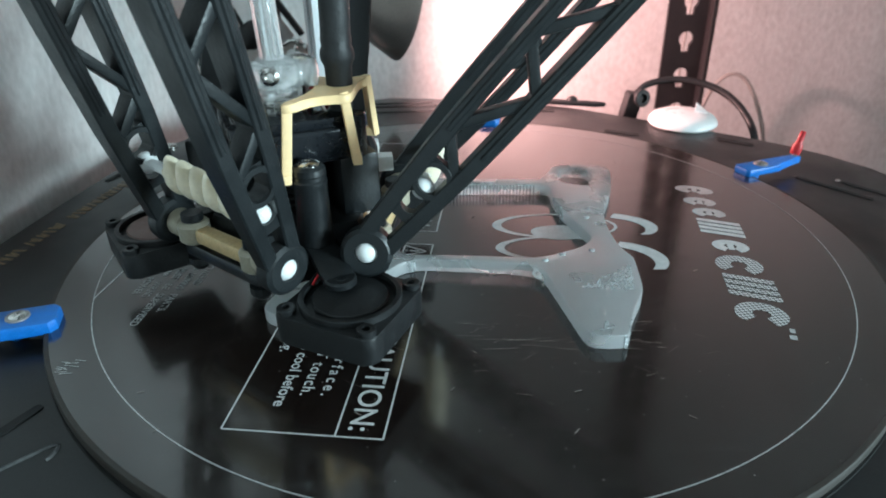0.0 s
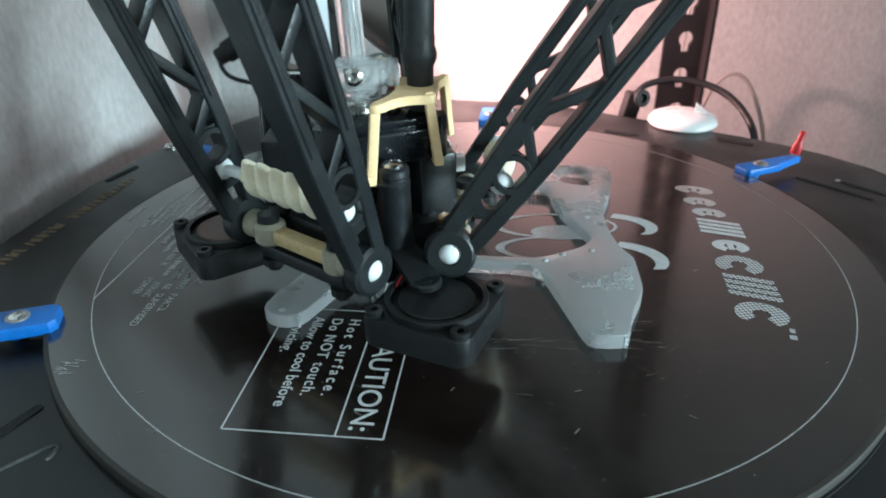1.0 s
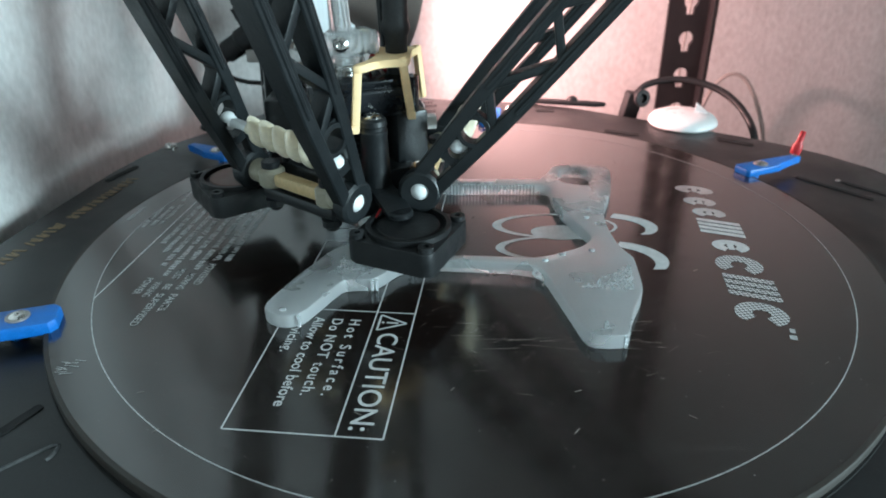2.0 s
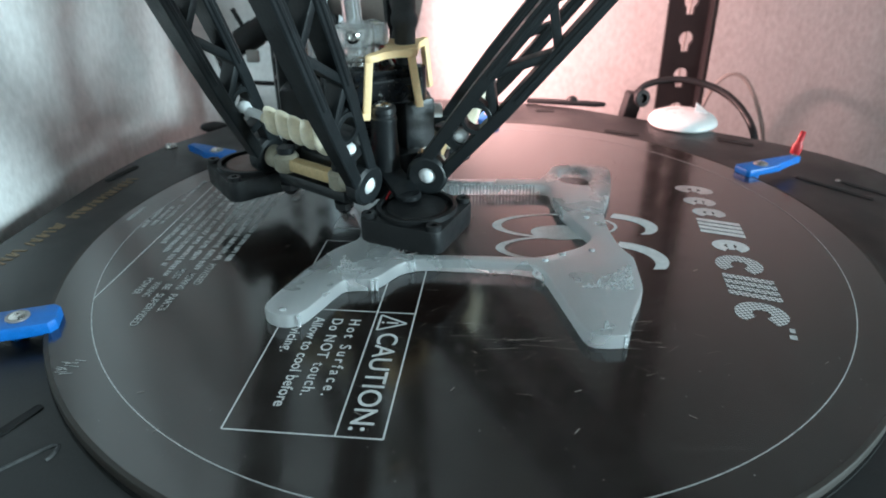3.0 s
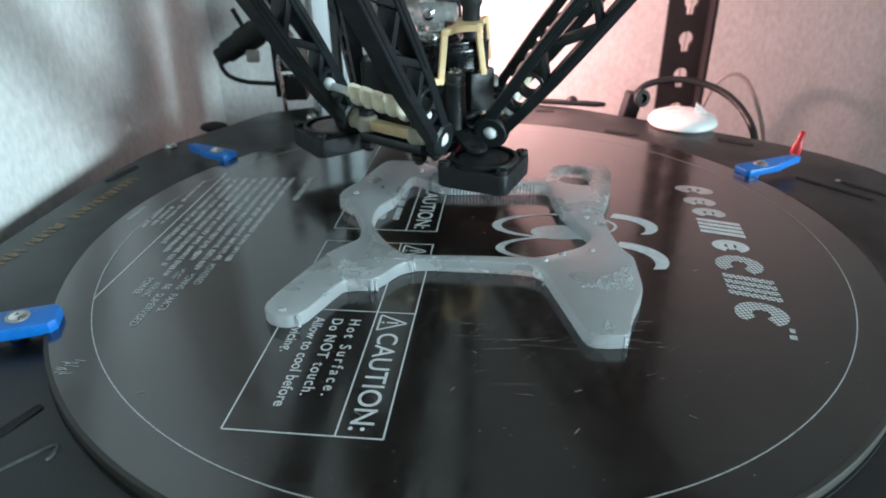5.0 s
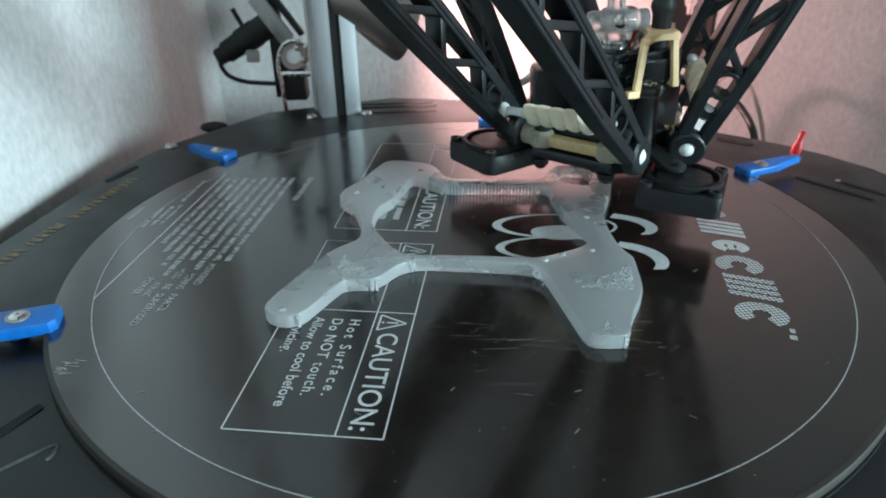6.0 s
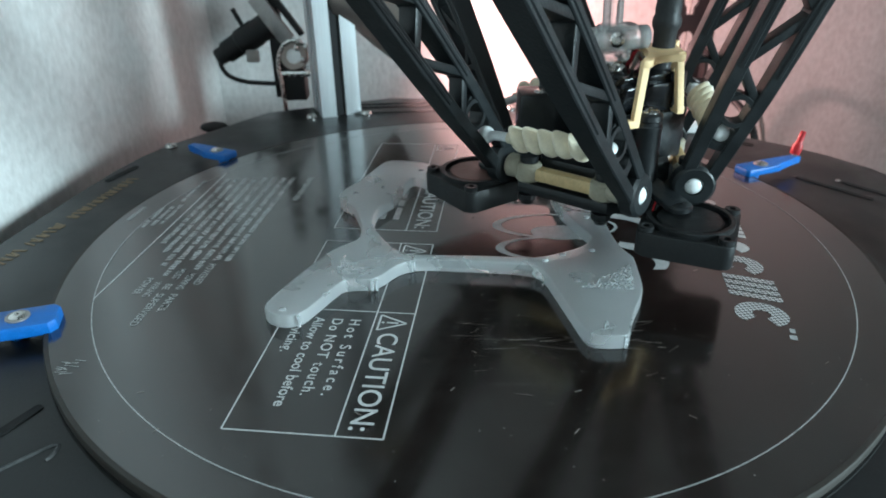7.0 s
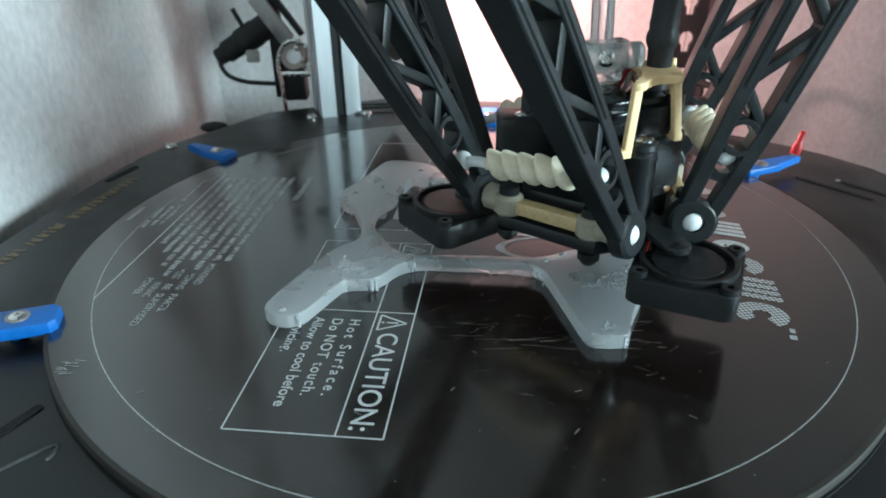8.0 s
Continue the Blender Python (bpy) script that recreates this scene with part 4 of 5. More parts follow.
    tube(bm, [(hx, hy, 0.0915), (hx + 0.0003, hy, 0.102), (hx + 0.0005, hy + 0.001, 0.13), (hx, hy + 0.006, 0.20), (hx - 0.004, hy + 0.02, 0.30)], 0.0041, 18, 10)
    part("hose", bm, HOSE, head, "black sleeved cable hose")
    # yellow clip: a webbed plate round the hose and three hooked legs
    knees = [Vector(k) for k in ((0.0050, -0.0200, 0.0770), (0.0182, -0.0108, 0.0778), (0.0224, 0.0070, 0.0778))]
    feet = [Vector(k) for k in ((0.0030, -0.0226, 0.0572), (0.0208, -0.0116, 0.0584), (0.0240, 0.0075, 0.0605))]
    web = smooth_line([(0.0036, -0.0208, 0), (0.0066, -0.0212, 0), (0.0100, -0.0152, 0), (0.0160, -0.0134, 0), (0.0196, -0.0130, 0), (0.0206, -0.0085, 0), (0.0212, 0.0030, 0), (0.0232, 0.0060, 0), (0.0215, 0.0080, 0), (0.0150, 0.0050, 0), (0.0085, 0.0085, 0), (0.0065, 0.0060, 0), (0.0095, -0.0020, 0), (0.0080, -0.0120, 0)], 4, True)
    clip = part("hose_clip", prism(bmesh.new(), [(p.x, p.y) for p in web], 0.0758, 0.0782, bevel=0.0005), YELLOW, head, "pale yellow printed clip")
    for n, (knee, f) in enumerate(zip(knees, feet)):
        out = (f - Vector((hx, hy, f.z))).normalized()
        sidev = Vector((-out.y, out.x, 0))
        side = Vector((0.95, 0.3, 0)) if n < 2 else sidev
        bm = beam(bmesh.new(), knee + Vector((0, 0, 0.0008)), f, 0.0026, 0.0022, side, 0.0005)
        hook = Vector((-0.9, -0.3, 0)) if n == 0 else Vector((-0.2, 0.9, 0)) if n == 1 else Vector((-0.8, 0.2, 0))
        beam(bm, f + Vector((0, 0, 0.0012)) - hook * 0.0012, f + Vector((0, 0, 0.0012)) + hook * 0.0040, 0.0026, 0.0026, (0, 0, 1), 0.0004)
        part("clip_leg", bm, YELLOW, clip, "yellow hooked leg")
    for k, (dx, dy) in enumerate(((0.012, 0.004), (0.010, -0.002), (0.013, 0.008))):
        bm = tube(bmesh.new(), [(hx + dx * 0.2 - 0.006, hy + dy, 0.070), (hx - 0.008, hy + dy * 0.5, 0.0765), (hx - 0.010, hy + dy, 0.072), (hx - 0.012, hy + dy + 0.004, 0.066)], 0.0007, 6)
        part("thin_wire", bm, SHADE_METAL if k else RED, head, "thin loose wire")
    for th in (232.0,):
        u, v = way(th), way(th + 90)
        bm = bmesh.new()
        for k in range(4):
            b0 = u * (0.016 + 0.001 * k) + v * (0.004 + 0.0017 * k)
            tube(bm, [b0 + Vector((0, 0, 0.043)), b0 + u * 0.004 + v * 0.003 + Vector((0, 0, 0.0465)), b0 + u * 0.002 + v * 0.012 + Vector((0, 0, 0.0455))], 0.0006, 6)
        part("wire_bundle", bm, RUBBER, head, "black wires on the platform")
        part("wire", tube(bmesh.new(), [u * 0.018 + v * 0.011 + Vector((0, 0, 0.043)), u * 0.020 + v * 0.0125 + Vector((0, 0, 0.047)), u * 0.017 + v * 0.016 + Vector((0, 0, 0.050))], 0.0008, 6), RED, head, "thin red wire")
    # all that stands on the platform sits a little forward of its centre
    fixed = ("platform", "fairing", "axle", "fan", "post")
    for o in head.children:
        if o.name.split(".")[0] not in fixed:
            o.location = (0.0004, -0.0019, 0.0004)
    return head


HEAD = print_head()
HEAD.scale = (SIZE,) * 3


def arm_mesh_parts(arm):
    """A truss arm along z from its lower ball socket; its flat face looks along x, and it swells towards its middle."""
    top, steps = ARM_L / SIZE, 18

    def swell(z):
        return max(math.sin(math.pi * z / top), 0) ** 0.8

    def spread(z):  # half the distance between the rails
        return 0.0034 + 0.0016 * min(1, min(z, top - z) / 0.036) + 0.0015 * swell(z)

    def depth(z):  # half the rail's width
        return 0.0022 + 0.0028 * swell(z)

    for s in (-1, 1):
        for name, w, proud in (("rail", 0.0021, 0.0), ("rib", 0.0008, 0.0004)):
            bm, rings = bmesh.new(), []
            for k in range(steps + 1):
                z = 0.004 + (top - 0.008) * k / steps if name == "rail" else 0.04 + (top - 0.08) * k / steps
                y, x, c = s * spread(z), depth(z) + proud, 0.0004
                rings.append([bm.verts.new((px, y + py, z)) for px, py in ((-x + c, -w), (x - c, -w), (x, -w + c), (x, w - c), (x - c, w), (-x + c, w), (-x, w - c), (-x, -w + c))])
            for r0, r1 in zip(rings, rings[1:]):
                for k in range(8):
                    bm.faces.new((r0[k], r0[(k + 1) % 8], r1[(k + 1) % 8], r1[k]))
            bm.faces.new(rings[0][::-1])
            bm.faces.new(rings[-1])
            if name == "rail":
                rail = part(name, bm, ARM_PLASTIC, arm, "black moulded rail")
            else:
                part(name, bm, ARM_PLASTIC, rail)
    # braces: a short and a long one by turns
    z, side, short = 0.0300, -1, True
    while z < top - 0.045:
        step = 0.0105 if short else 0.0190
        a, b = Vector((0, side * spread(z), z)), Vector((0, -side * spread(z + step), z + step))
        part("brace", beam(bmesh.new(), a, b, depth(z) * 1.75, 0.0027, (1, 0, 0), 0.0006), ARM_PLASTIC, arm)
        z, side, short = z + step, -side, not short
    for zz in (0.0, top):
        bm = lathe(bmesh.new(), [(0.0031, -0.0029), (0.0060, -0.0029), (0.0071, -0.0020), (0.0073, 0.0), (0.0071, 0.0020), (0.0060, 0.0029), (0.0031, 0.0029), (0.0031, -0.0029)], pose(0, 0, zz, 0, 90, 0), 34)
        part("socket", bm, ARM_PLASTIC, arm, "round black ball socket")
    # a web between the rails, pierced by the hook's two holes
    bm, edges = bmesh.new(), []
    loops = [[(-spread(z) + 0.0004, z) for z in (0.0135, 0.022, 0.0325)] + [(spread(z) - 0.0004, z) for z in (0.0325, 0.022, 0.0135)]]
    for zc, r in ((HOOK_Z, 0.0032), (HOOK_Z + 0.0078, 0.0037)):
        loops.append([(r * math.cos(2 * math.pi * k / 20), zc + r * math.sin(2 * math.pi * k / 20)) for k in range(20)])
    for line in loops:
        vs = [bm.verts.new((-0.0021, y, z)) for y, z in line]
        edges += [bm.edges.new((vs[k], vs[(k + 1) % len(vs)])) for k in range(len(vs))]
    bmesh.ops.triangle_fill(bm, use_beauty=True, use_dissolve=False, edges=edges)
    r = bmesh.ops.extrude_face_region(bm, geom=bm.faces[:])
    for v in [g for g in r["geom"] if isinstance(g, bmesh.types.BMVert)]:
        v.co.x += 0.0042
    part("hook_web", bm, ARM_PLASTIC, arm, "web with two round holes")
    part("loop_eye", washer(bmesh.new(), 0.0038, 0.0053, -0.0031, 0.0031, pose(0, 0, HOOK_Z + 0.0078, 0, 90, 0), 26), ARM_PLASTIC, arm, "upper loop eye")


def truss_arm():
    ob = thing("truss_arm", "black moulded truss arm with ball sockets", "printer arm", group="arms of the print head")
    arm_mesh_parts(ob)
    return ob


ARM0 = truss_arm()
ARM0.scale = (SIZE,) * 3
ARMS = [ARM0] + [copy_thing(ARM0, Matrix()) for _ in range(5)]


def tension_band():
    """A corrugated rubber band with a nylon hook at each end, along x between two arms."""
    ob = thing("tension_band", "ivory corrugated rubber band with white hook ends", "tension band", group="bands between arm pairs")
    bm = bmesh.new()
    n, half = 5, 0.0140
    step = 2 * half / n
    # slanted swollen folds with pointed crests
    for k in range(n):
        x = 0.0020 - half + (k + 0.5) * step
        lump = bmesh.new()
        ball(lump, 1.0, Matrix(), 0.0031, 0.0038, 0.0054)
        for v in lump.verts:
            if v.co.z > 0:
                q = v.co.z / 0.0056
                v.co.x *= 1 - 0.86 * q
                v.co.y *= 1 - 0.35 * q
                v.co.z *= 1.22
        bmesh.ops.transform(lump, matrix=pose(x, 0, 0.0003 * (k % 2), 0, -13, 0), verts=lump.verts)
        tmp = bpy.data.meshes.new("lump")
        lump.to_mesh(tmp)
        lump.free()
        bm.from_mesh(tmp)
        bpy.data.meshes.remove(tmp)
    tube(bm, [(-half, 0, 0), (0, 0, 0), (half, 0, 0)], 0.0019, 12)
    part("bellows", bm, IVORY, ob, "ivory corrugated rubber body", 50)
    for s in (-1, 1):
        bm = bmesh.new()
        tube(bm, [(s * (half - 0.002), 0, 0), (s * 0.0170, 0, 0.0004), (s * 0.0198, 0, 0.0002), (s * 0.0225, 0, -0.0002)], 0.0016, 10, 5, lambda q: 0.0016 + 0.0010 * max(0, q - 0.7))
        ball(bm, 0.0031, pose(s * 0.0236, 0, 0), 0.9, 1, 1)
        part("hook", bm, NYLON, ob, "white nylon hook end")
    return ob


BAND0 = tension_band()
BAND0.scale = (SIZE,) * 3
BANDS = [BAND0] + [copy_thing(BAND0, Matrix()) for _ in range(2)]


def carriage():
    ob = thing("carriage", "black sliding carriage on a tower", "printer carriage", group="carriages of the towers")
    part("block", box(bmesh.new(), 0, 0.0375, 0, 0.044, 0.010, 0.060, bevel=0.002), PLASTIC, ob, "black carriage block")
    part("axle", box(bmesh.new(), 0, 0.0165, 0, 0.046, 0.006, 0.006, bevel=0.001), AMBER, ob)
    part("bracket", box(bmesh.new(), 0, 0.0265, 0, 0.026, 0.016, 0.012, bevel=0.001), PLASTIC, ob)
    return ob


CAR0 = carriage()
CARRIAGES = [CAR0] + [copy_thing(CAR0, Matrix()) for _ in range(2)]


# ---- blue bed clips ----
def bed_clip(x, y, rz, tail, label, side=1):
    ob = thing("bed_clip", label, "bed clip", (x, y, PLATE_Z), rz, "clips holding the bed")
    pts = [(-0.016, -0.0058), (0.0085, -0.0062), (0.0105, -0.004), (0.0105, 0.004), (0.0085, 0.0062), (-0.016, 0.0058)]
    if tail:
        pts = [(-0.0275, 0.0012 * side), (-0.0265, 0.0005 * side), (-0.0150, -0.0008 * side), (-0.0085, -0.0046 * side), (0.0095, -0.0050 * side), (0.0108, -0.0036 * side), (0.0108, 0.0038 * side), (0.0095, 0.0050 * side),
               (-0.0085, 0.0046 * side), (-0.0150, 0.0040 * side), (-0.0265, 0.0055 * side), (-0.0275, 0.0048 * side)][::side]
        pts = [(a * (0.80 if side == 1 else 1.0), b) for a, b in pts]
    part("body", prism(bmesh.new(), pts, 0.0048 if tail else 0.0042, 0.0084 if tail else 0.0088, bevel=0.0008), BLUE, ob, "bright blue printed clip")
    part("foot", cyl(bmesh.new(), 0.0030, 0, 0.0050, pose(0.003, 0, 0), 20) if tail else cyl(bmesh.new(), 0.0026, 0, 0.0050, pose(-0.004, 0.0028, 0), 20), BLUE, ob)
    bm = washer(bmesh.new(), 0.0026, 0.0034 if tail else 0.0036, 0.0083 if tail else 0.0089, 0.0090 if tail else 0.0095, pose(-0.001, 0, 0), 24)
    part("washer", bm, GREY_METAL, ob, "dull steel washer")
    part("screw", screw(bmesh.new(), -0.001, 0, 0.0086 if tail else 0.0091, 0.0026, 0.0012), STEEL, ob, "bright screw")
    return ob


bed_clip(-0.1440, -0.0603, 16, False, "blue printed bed clip with steel screw")
bed_clip(-0.1268, 0.0948, -25, True, "blue printed bed clip with tapered tail", 1)
bed_clip(0.1438, 0.0640, 200, True, "blue printed bed clip beside a red cap", -1)
bed_clip(0.0195, 0.1500, -98, False, "blue printed bed clip at the bed's back")

rc = thing("red_cap", "red plastic cap standing on a blue clip", "cap", (0.1652, 0.0738, 0.0050), 0)
part("sleeve", lathe(bmesh.new(), [(0.0023, 0), (0.0025, 0.001), (0.0025, 0.0042), (0.0016, 0.0058), (0.0014, 0.0112), (0.0010, 0.0116)], pose(0, 0, 0, 0, 9, 0), 18), RED, rc, "red plastic sleeve")
part("pin", cyl(bmesh.new(), 0.0012, -0.001, 0.001, n=12), STEEL, rc)


# ---- things behind the printer ----
def rack_post():
    ob = thing("rack_post", "black slotted steel rack post by the wall", "rack", (0.170, 0.262, -0.85))
    w, t, h = 0.0315, 0.003, 1.5
    # one flange, pierced by a column of keyhole slots
    pitch = 0.0262
    bm, edges = bmesh.new(), []
    loops = [[(-w / 2, 0), (w / 2, 0), (w / 2, h), (-w / 2, h)]]
    for i in range(1, int(h / pitch)):
        z = i * pitch + 0.0105
        ring = [(0.0052 * math.cos(radians(a)), z + 0.0052 * math.sin(radians(a))) for a in range(-55, 236, 24)]
        loops.append(ring + [(-0.0026, z - 0.0095), (0.0026, z - 0.0095)])
    for line in loops:
        vs = [bm.verts.new((x, t / 2, z)) for x, z in line]
        edges += [bm.edges.new((vs[k], vs[(k + 1) % len(vs)])) for k in range(len(vs))]
    bmesh.ops.triangle_fill(bm, use_beauty=True, use_dissolve=False, edges=edges)
    r = bmesh.ops.extrude_face_region(bm, geom=bm.faces[:])
    for v in [g for g in r["geom"] if isinstance(g, bmesh.types.BMVert)]:
        v.co.y -= t
    part("front_flange", bm, RACK, ob, "black painted flange with keyhole slots", 0)
    part("side_flange", box(bmesh.new(), w / 2 - t / 2, -w * 0.20, h / 2, t, w * 0.32, h, bevel=0.0004), RACK, ob, "black painted flange")
    return ob


rack_post()

puck = thing("white_puck", "round white plastic puck on the printer's edge", "sensor", (0.1375, 0.1555, PLATE_Z), -34)
part("dome", lathe(bmesh.new(), [(0.0190, 0.0), (0.0203, 0.0012), (0.0200, 0.0030), (0.0185, 0.0050), (0.0150, 0.0066), (0.0080, 0.0075), (0.0003, 0.0078)], n=40), WHITE, puck, "glossy white dome")
part("fin", prism(bmesh.new(), [(-0.004, 0), (0.004, 0), (-0.004, 0.006)], -0.0008, 0.0008, pose(0.009, 0.006, 0.0068, 90, 0, 20)), WHITE, puck, "small white fin")

plug = thing("cable_plug", "black cable plug behind the white puck", "plug", (0.1140, 0.192, -0.010))
part("plug_body", box(bmesh.new(), 0, 0, 0.006, 0.010, 0.012, 0.018, pose(0, 0, 0, 0, 12, 0), 0.002), RUBBER, plug)
part("plug_ring", washer(bmesh.new(), 0.003, 0.0055, -0.003, 0.003, pose(0.006, -0.004, 0.012, 80, 0, 20)), RUBBER, plug)
cable = thing("black_cable", "thick black cable arching to the printer's edge", "cable", (0.117, 0.193, -0.001))
part("cord", tube(bmesh.new(), [(0, 0, 0), (0.008, 0.004, 0.009), (0.028, 0.002, 0.0130), (0.050, -0.010, 0.0095), (0.062, -0.028, -0.001), (0.065, -0.045, -0.018), (0.067, -0.045, -0.060)], 0.0022, 10, 8), RUBBER, cable)
cable = thing("grey_cable", "thin grey cable looping against the wall", "cable", (0.214, 0.30, -0.032))
part("cord", tube(bmesh.new(), [(-0.012, 0, -0.02), (-0.002, 0, 0.010), (0.012, -0.002, 0.022), (0.026, -0.006, 0.012), (0.036, -0.02, -0.018), (0.042, -0.03, -0.06)], 0.0016, 8, 8), GREY, cable)
cable = thing("thin_cable", "thin pale cable hanging on the wall", "cable", (0.190, 0.325, 0.0))
part("cord", tube(bmesh.new(), [(0.006, 0, 0.25), (0.004, 0, 0.08), (0.002, 0, 0.0), (0.001, -0.002, -0.12)], 0.0010, 8, 8), GREY, cable)

tools = thing("loose_tool", "dark flat tool lying behind the bed", "tool", (0.074, 0.200, PLATE_Z))
part("blade", prism(bmesh.new(), [(-0.026, -0.002), (0.020, -0.003), (0.026, 0), (0.018, 0.002), (-0.026, 0.002)], 0.0, 0.003, pose(0, 0, 0, 0, 0, -14), 0.0005), RUBBER, tools)
part("knob", ball(bmesh.new(), 0.003, pose(0.004, 0, 0.003), 1.2, 1, 1), RUBBER, tools)

foot = thing("rubber_foot", "black rubber bump beyond the plate's edge", "foot", (-0.156, 0.178, PLATE_Z - 0.005))
part("pad", ball(bmesh.new(), 0.009, Matrix(), 1, 0.6, 0.36), RUBBER, foot)


def lamp_shade():
    """A metal cone shade on a stem beside the tower; its bulb lights the wall."""
    ob = thing("clamp_lamp", "brown-grey metal lamp shade beside the tower", "lamp", (-0.0497, 0.200, 0.0614))
    m = pose(0, 0, 0, 0, 107, 18)
    prof = [(0.010, -0.030), (0.014, -0.026), (0.018, -0.010), (0.026, 0.006), (0.031, 0.018), (0.0315, 0.020), (0.0300, 0.019), (0.025, 0.006), (0.017, -0.010), (0.013, -0.024), (0.010, -0.030)]
    part("shade", lathe(bmesh.new(), prof, m, 36), SHADE_METAL, ob, "spun metal cone shade")
    part("cap", cyl(bmesh.new(), 0.010, -0.036, -0.029, m, 20), RUBBER, ob)
    part("stem", tube(bmesh.new(), [m @ Vector((0, 0, -0.035)), m @ Vector((0, 0, -0.05)), (-0.040, 0.02, 0.06), (-0.045, 0.03, 0.20), (-0.045, 0.04, 0.55)], 0.004, 10), RUBBER, ob)
    return ob


lamp_shade()


def cable_clamp():
    """A black clamp with a clear jointed arm and a wire, left of the tower."""
    ob = thing("clamp_fixture", "black clamp with clear jointed arm behind the bed", "clamp", (-0.112, 0.226, PLATE_Z))
    part("box", box(bmesh.new(), 0.001, 0, 0.011, 0.0165, 0.014, 0.022, bevel=0.0012), RUBBER, ob, "black clamp box")
    body_parts = []
    body_parts.append(part("post", box(bmesh.new(), -0.0175, 0.006, 0.0705, 0.0085, 0.008, 0.122, bevel=0.001), RUBBER, ob, "black upright post"))
    body_parts.append(part("joint", ball(bmesh.new(), 0.0088, pose(-0.003, -0.003, 0.0400), 1.1, 0.8, 0.95), CLEAR, ob, "clear plastic joint"))
    body_parts.append(part("joint_ring", washer(bmesh.new(), 0.0050, 0.0092, -0.003, 0.003, pose(-0.004, -0.007, 0.0400, 80, 0, 0)), SHADE_METAL, ob, "grey joint ring"))
    body_parts.append(part("bracket", tube(bmesh.new(), [(-0.0135, -0.009, 0.001), (-0.0140, -0.009, 0.020), (-0.0150, -0.009, 0.034), (-0.0115, -0.009, 0.046), (-0.0030, -0.009, 0.0505), (0.0060, -0.009, 0.0455), (0.0085, -0.009, 0.034)], 0.0015, 10), STEEL, ob, "bright bent wire bracket"))
    body_parts.append(part("strap", box(bmesh.new(), -0.003, -0.005, 0.0285, 0.0225, 0.010, 0.0040, bevel=0.0012), STEEL, ob, "bright metal strap"))
    # small steel beads added for the glints about the clear joint
    for x, z in ((0.0010, 0.0500), (-0.0015, 0.0460), (0.0050, 0.0465), (0.0022, 0.0380), (0.0070, 0.0330)):
        body_parts.append(part("glint_bead", ball(bmesh.new(), 0.0018, pose(x, -0.0100, z), 1, 1, 1.3), STEEL, ob, "bright steel bead added for a glint"))
    body_parts.append(part("arm_plate", box(bmesh.new(), 0, 0, 0.0, 0.0105, 0.004, 0.034, pose(-0.0165, -0.006, 0.0640, 0, -34, 0), 0.001), GREY_METAL, ob, "brushed grey arm plate"))
    body_parts.append(part("arm_strip", box(bmesh.new(), 0, 0, 0.0, 0.004, 0.005, 0.040, pose(-0.0095, 0.0, 0.0690, 0, -34, 0), 0.001), RUBBER, ob))
    barrel = pose(-0.0350, 0.002, 0.0510, 0, 60, 0)
    body_parts.append(part("body", lathe(bmesh.new(), [(0.0050, -0.0205), (0.0074, -0.0195), (0.0076, -0.0080), (0.0088, -0.0070), (0.0090, 0.0060), (0.0084, 0.0075), (0.0086, 0.0200), (0.0070, 0.0215)], barrel, 24), RUBBER, ob, "black round body"))
    body_parts.append(part("nose", cyl(bmesh.new(), 0.0058, -0.0265, -0.0200, barrel, 20), RUBBER, ob))
    body_parts.append(part("tab", box(bmesh.new(), -0.0315, -0.008, 0.0405, 0.009, 0.004, 0.0085, bevel=0.002), GREY, ob, "grey tab"))
    body_parts.append(part("stud", cyl(bmesh.new(), 0.0016, 0, 0.012, pose(-0.0380, 0.0, 0.0590, 0, -25, 0), 12), RUBBER, ob))
    body_parts.append(part("cord", tube(bmesh.new(), [(-0.0535, 0.0, 0.0420), (-0.0565, -0.001, 0.0350), (-0.0525, -0.001, 0.0265), (-0.0410, 0, 0.0215), (-0.0200, 0.001, 0.0195)], 0.0016, 8, 8), RUBBER, ob, "black cord loop"))
    # the jointed arm stands beside the box's middle
    for o in body_parts:
        o.location = (0.0080, 0, -0.0095)
    return ob


cable_clamp()


# ---- what moves ----
def arm_pose(j, d, tangent):
    z = d.normalized()
    x = (tangent - z * tangent.dot(z)).normalized()
    m = Matrix((x, z.cross(x), z)).transposed().to_4x4()
    m.translation = j
    return m


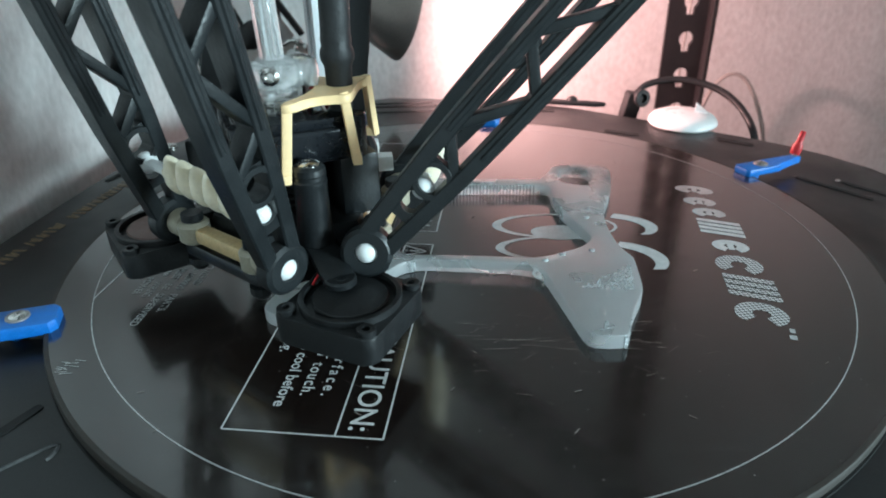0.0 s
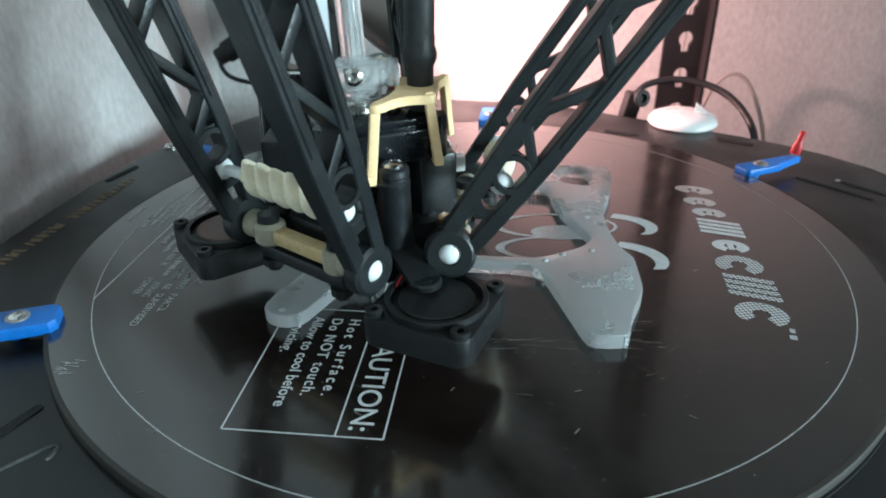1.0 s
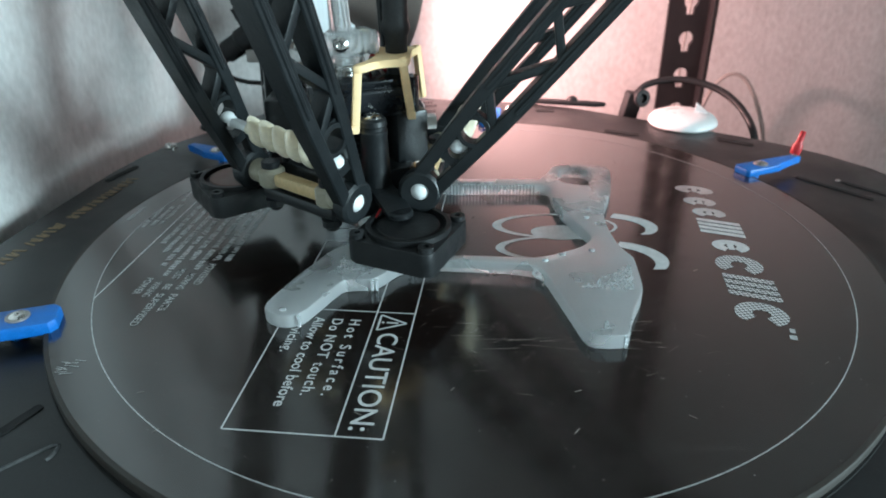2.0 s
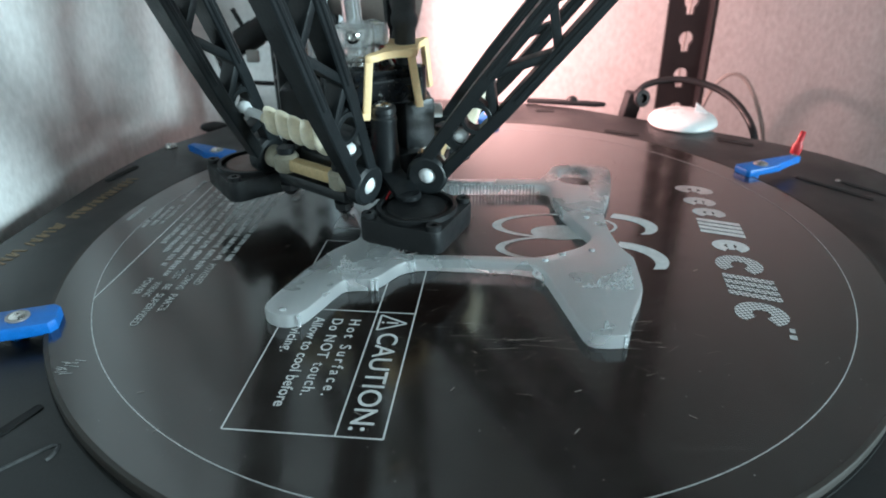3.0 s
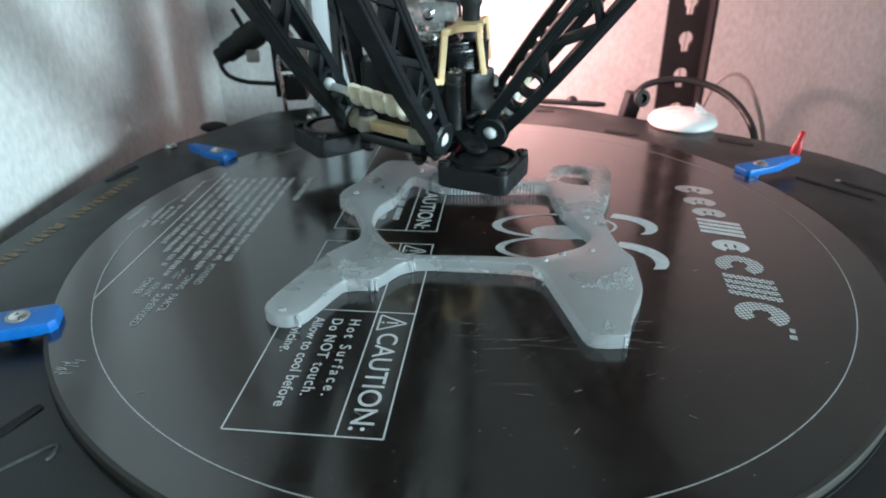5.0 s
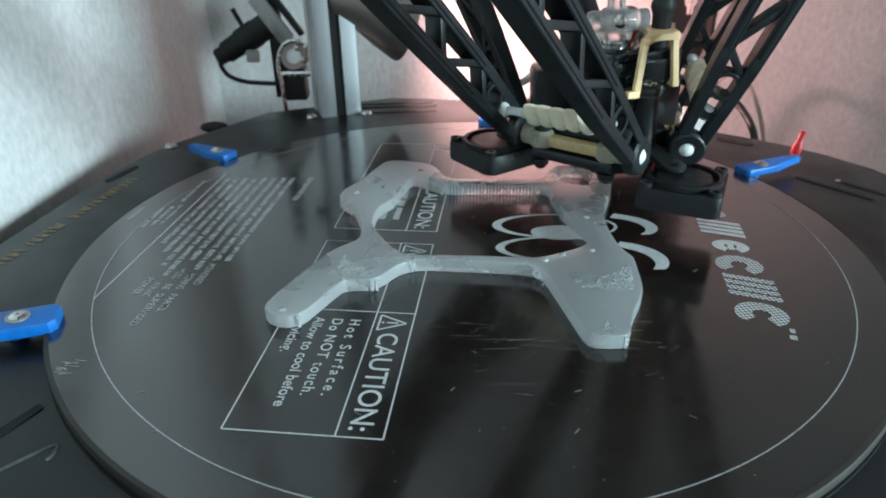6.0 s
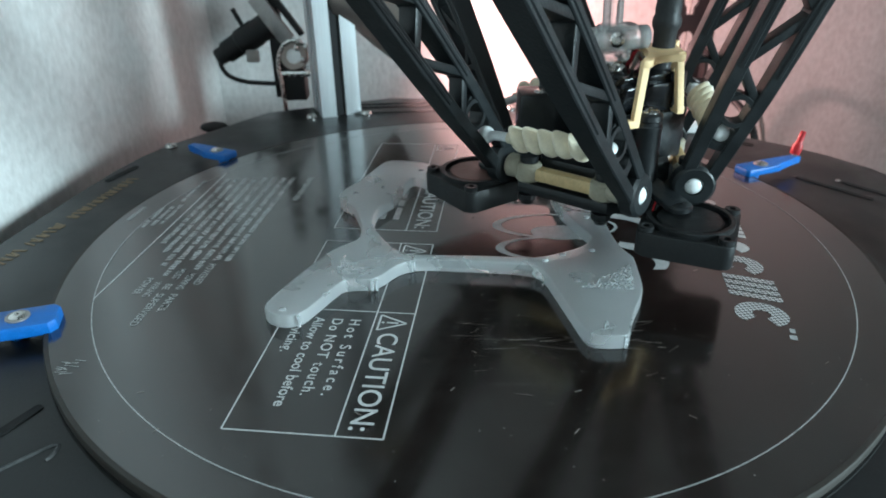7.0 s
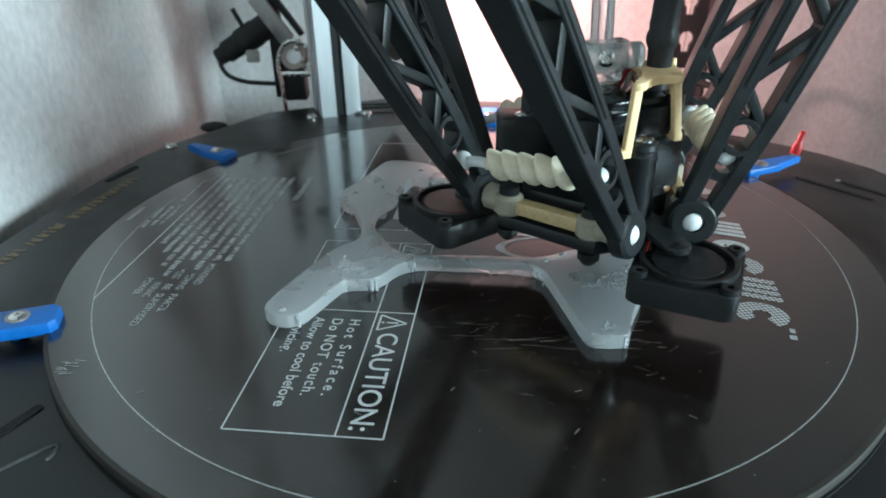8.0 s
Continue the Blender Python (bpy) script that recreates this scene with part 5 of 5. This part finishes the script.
def motions():
    # seconds, and the head's place in millimetres
    path = [(0.0, -56.7, -38.5), (0.1, -52.5, -42.0), (0.2, -48.0, -43.9), (0.3, -51.0, -37.8), (0.4, -51.9, -34.0), (0.5, -47.8, -37.2), (0.6, -51.8, -26.1), (0.7, -49.3, -26.2), (0.8, -47.1, -22.9), (0.9, -46.1, -17.8), (1.0, -32.9, -40.0), (1.1, -38.2, -37.0), (1.2, -40.9, -36.9), (1.3, -34.4, -33.4), (1.4, -30.9, -33.4), (1.5, -42.2, -16.3), (1.6, -28.1, -32.1), (1.7, -37.7, -19.5), (2.8, -45.3, 21.0), (2.9, -43.4, 20.9), (3.0, -40.0, 20.4), (3.1, -40.8, 20.8), (3.2, -47.0, 40.2), (3.3, -43.1, 36.9), (3.4, -42.5, 39.2), (3.5, -41.9, 40.3), (3.6, -42.6, 44.5), (3.7, -42.8, 45.2), (3.8, -43.5, 49.9), (3.9, -42.3, 51.4), (4.0, -39.6, 51.5), (4.1, -38.2, 51.0), (4.2, -36.0, 50.9), (4.3, -34.5, 50.3), (4.4, -30.4, 48.3), (4.5, -28.4, 48.8), (4.6, -35.7, 65.7), (4.7, -34.0, 70.8), (5.8, 50.9, 60.0), (5.9, 50.2, 63.8), (6.0, 62.5, 44.3), (6.1, 59.7, 44.5), (6.2, 59.1, 30.3), (6.3, 52.5, 34.1), (6.4, 57.3, 24.5), (6.5, 53.6, 22.8), (6.6, 43.1, 28.8), (6.7, 42.5, 28.8), (6.8, 52.7, 14.0), (6.9, 51.1, 14.5), (7.0, 52.4, 7.3), (7.1, 49.4, 7.8), (7.2, 52.5, -7.3), (7.3, 51.3, -10.5), (7.4, 51.1, -15.5), (7.5, 53.4, -19.1), (7.6, 51.3, -20.7), (7.7, 51.5, -23.0), (7.8, 51.6, -29.1), (7.9, 49.8, -29.0), (8.0, 42.3, -21.4)]
    heads, arms, bands, cars = [], [[] for _ in range(6)], [[] for _ in range(3)], [[] for _ in range(3)]
    for t, x, y in path:
        c = Vector((x * 0.001, y * 0.001, 0))
        heads.append((t, Matrix.Translation(c + Vector((0, 0, HEAD_Z)))))
        for i, th in enumerate(ARM_ANGLES):
            u, v = way(th), way(th + 90)
            joint, z = u * JOINT_R * SIZE, JOINT_Z * SIZE + HEAD_Z
            flat = u * CARRIAGE_R - (c + joint)
            d = Vector((flat.x, flat.y, math.sqrt(ARM_L ** 2 - flat.length_squared)))
            mid = c + joint + Vector((0, 0, z))
            for k, s in enumerate((-1, 1)):
                arms[2 * i + k].append((t, arm_pose(mid + v * s * JOINT_H * SIZE, d, v)))
            bands[i].append((t, arm_pose(mid + d.normalized() * HOOK_Z * SIZE, d, -v if i == 0 else v) @ pose(0, 0, 0, 180 if i == 0 else 0)))
            m = pose(0, 0, 0, 0, 0, th - 90)
            m.translation = u * (CARRIAGE_R - 0.0165) + Vector((0, 0, z + d.z))
            cars[i].append((t, m))
    walk(HEAD, heads)
    for ob, rows in zip(ARMS + BANDS + CARRIAGES, arms + bands + cars):
        walk(ob, rows)


motions()
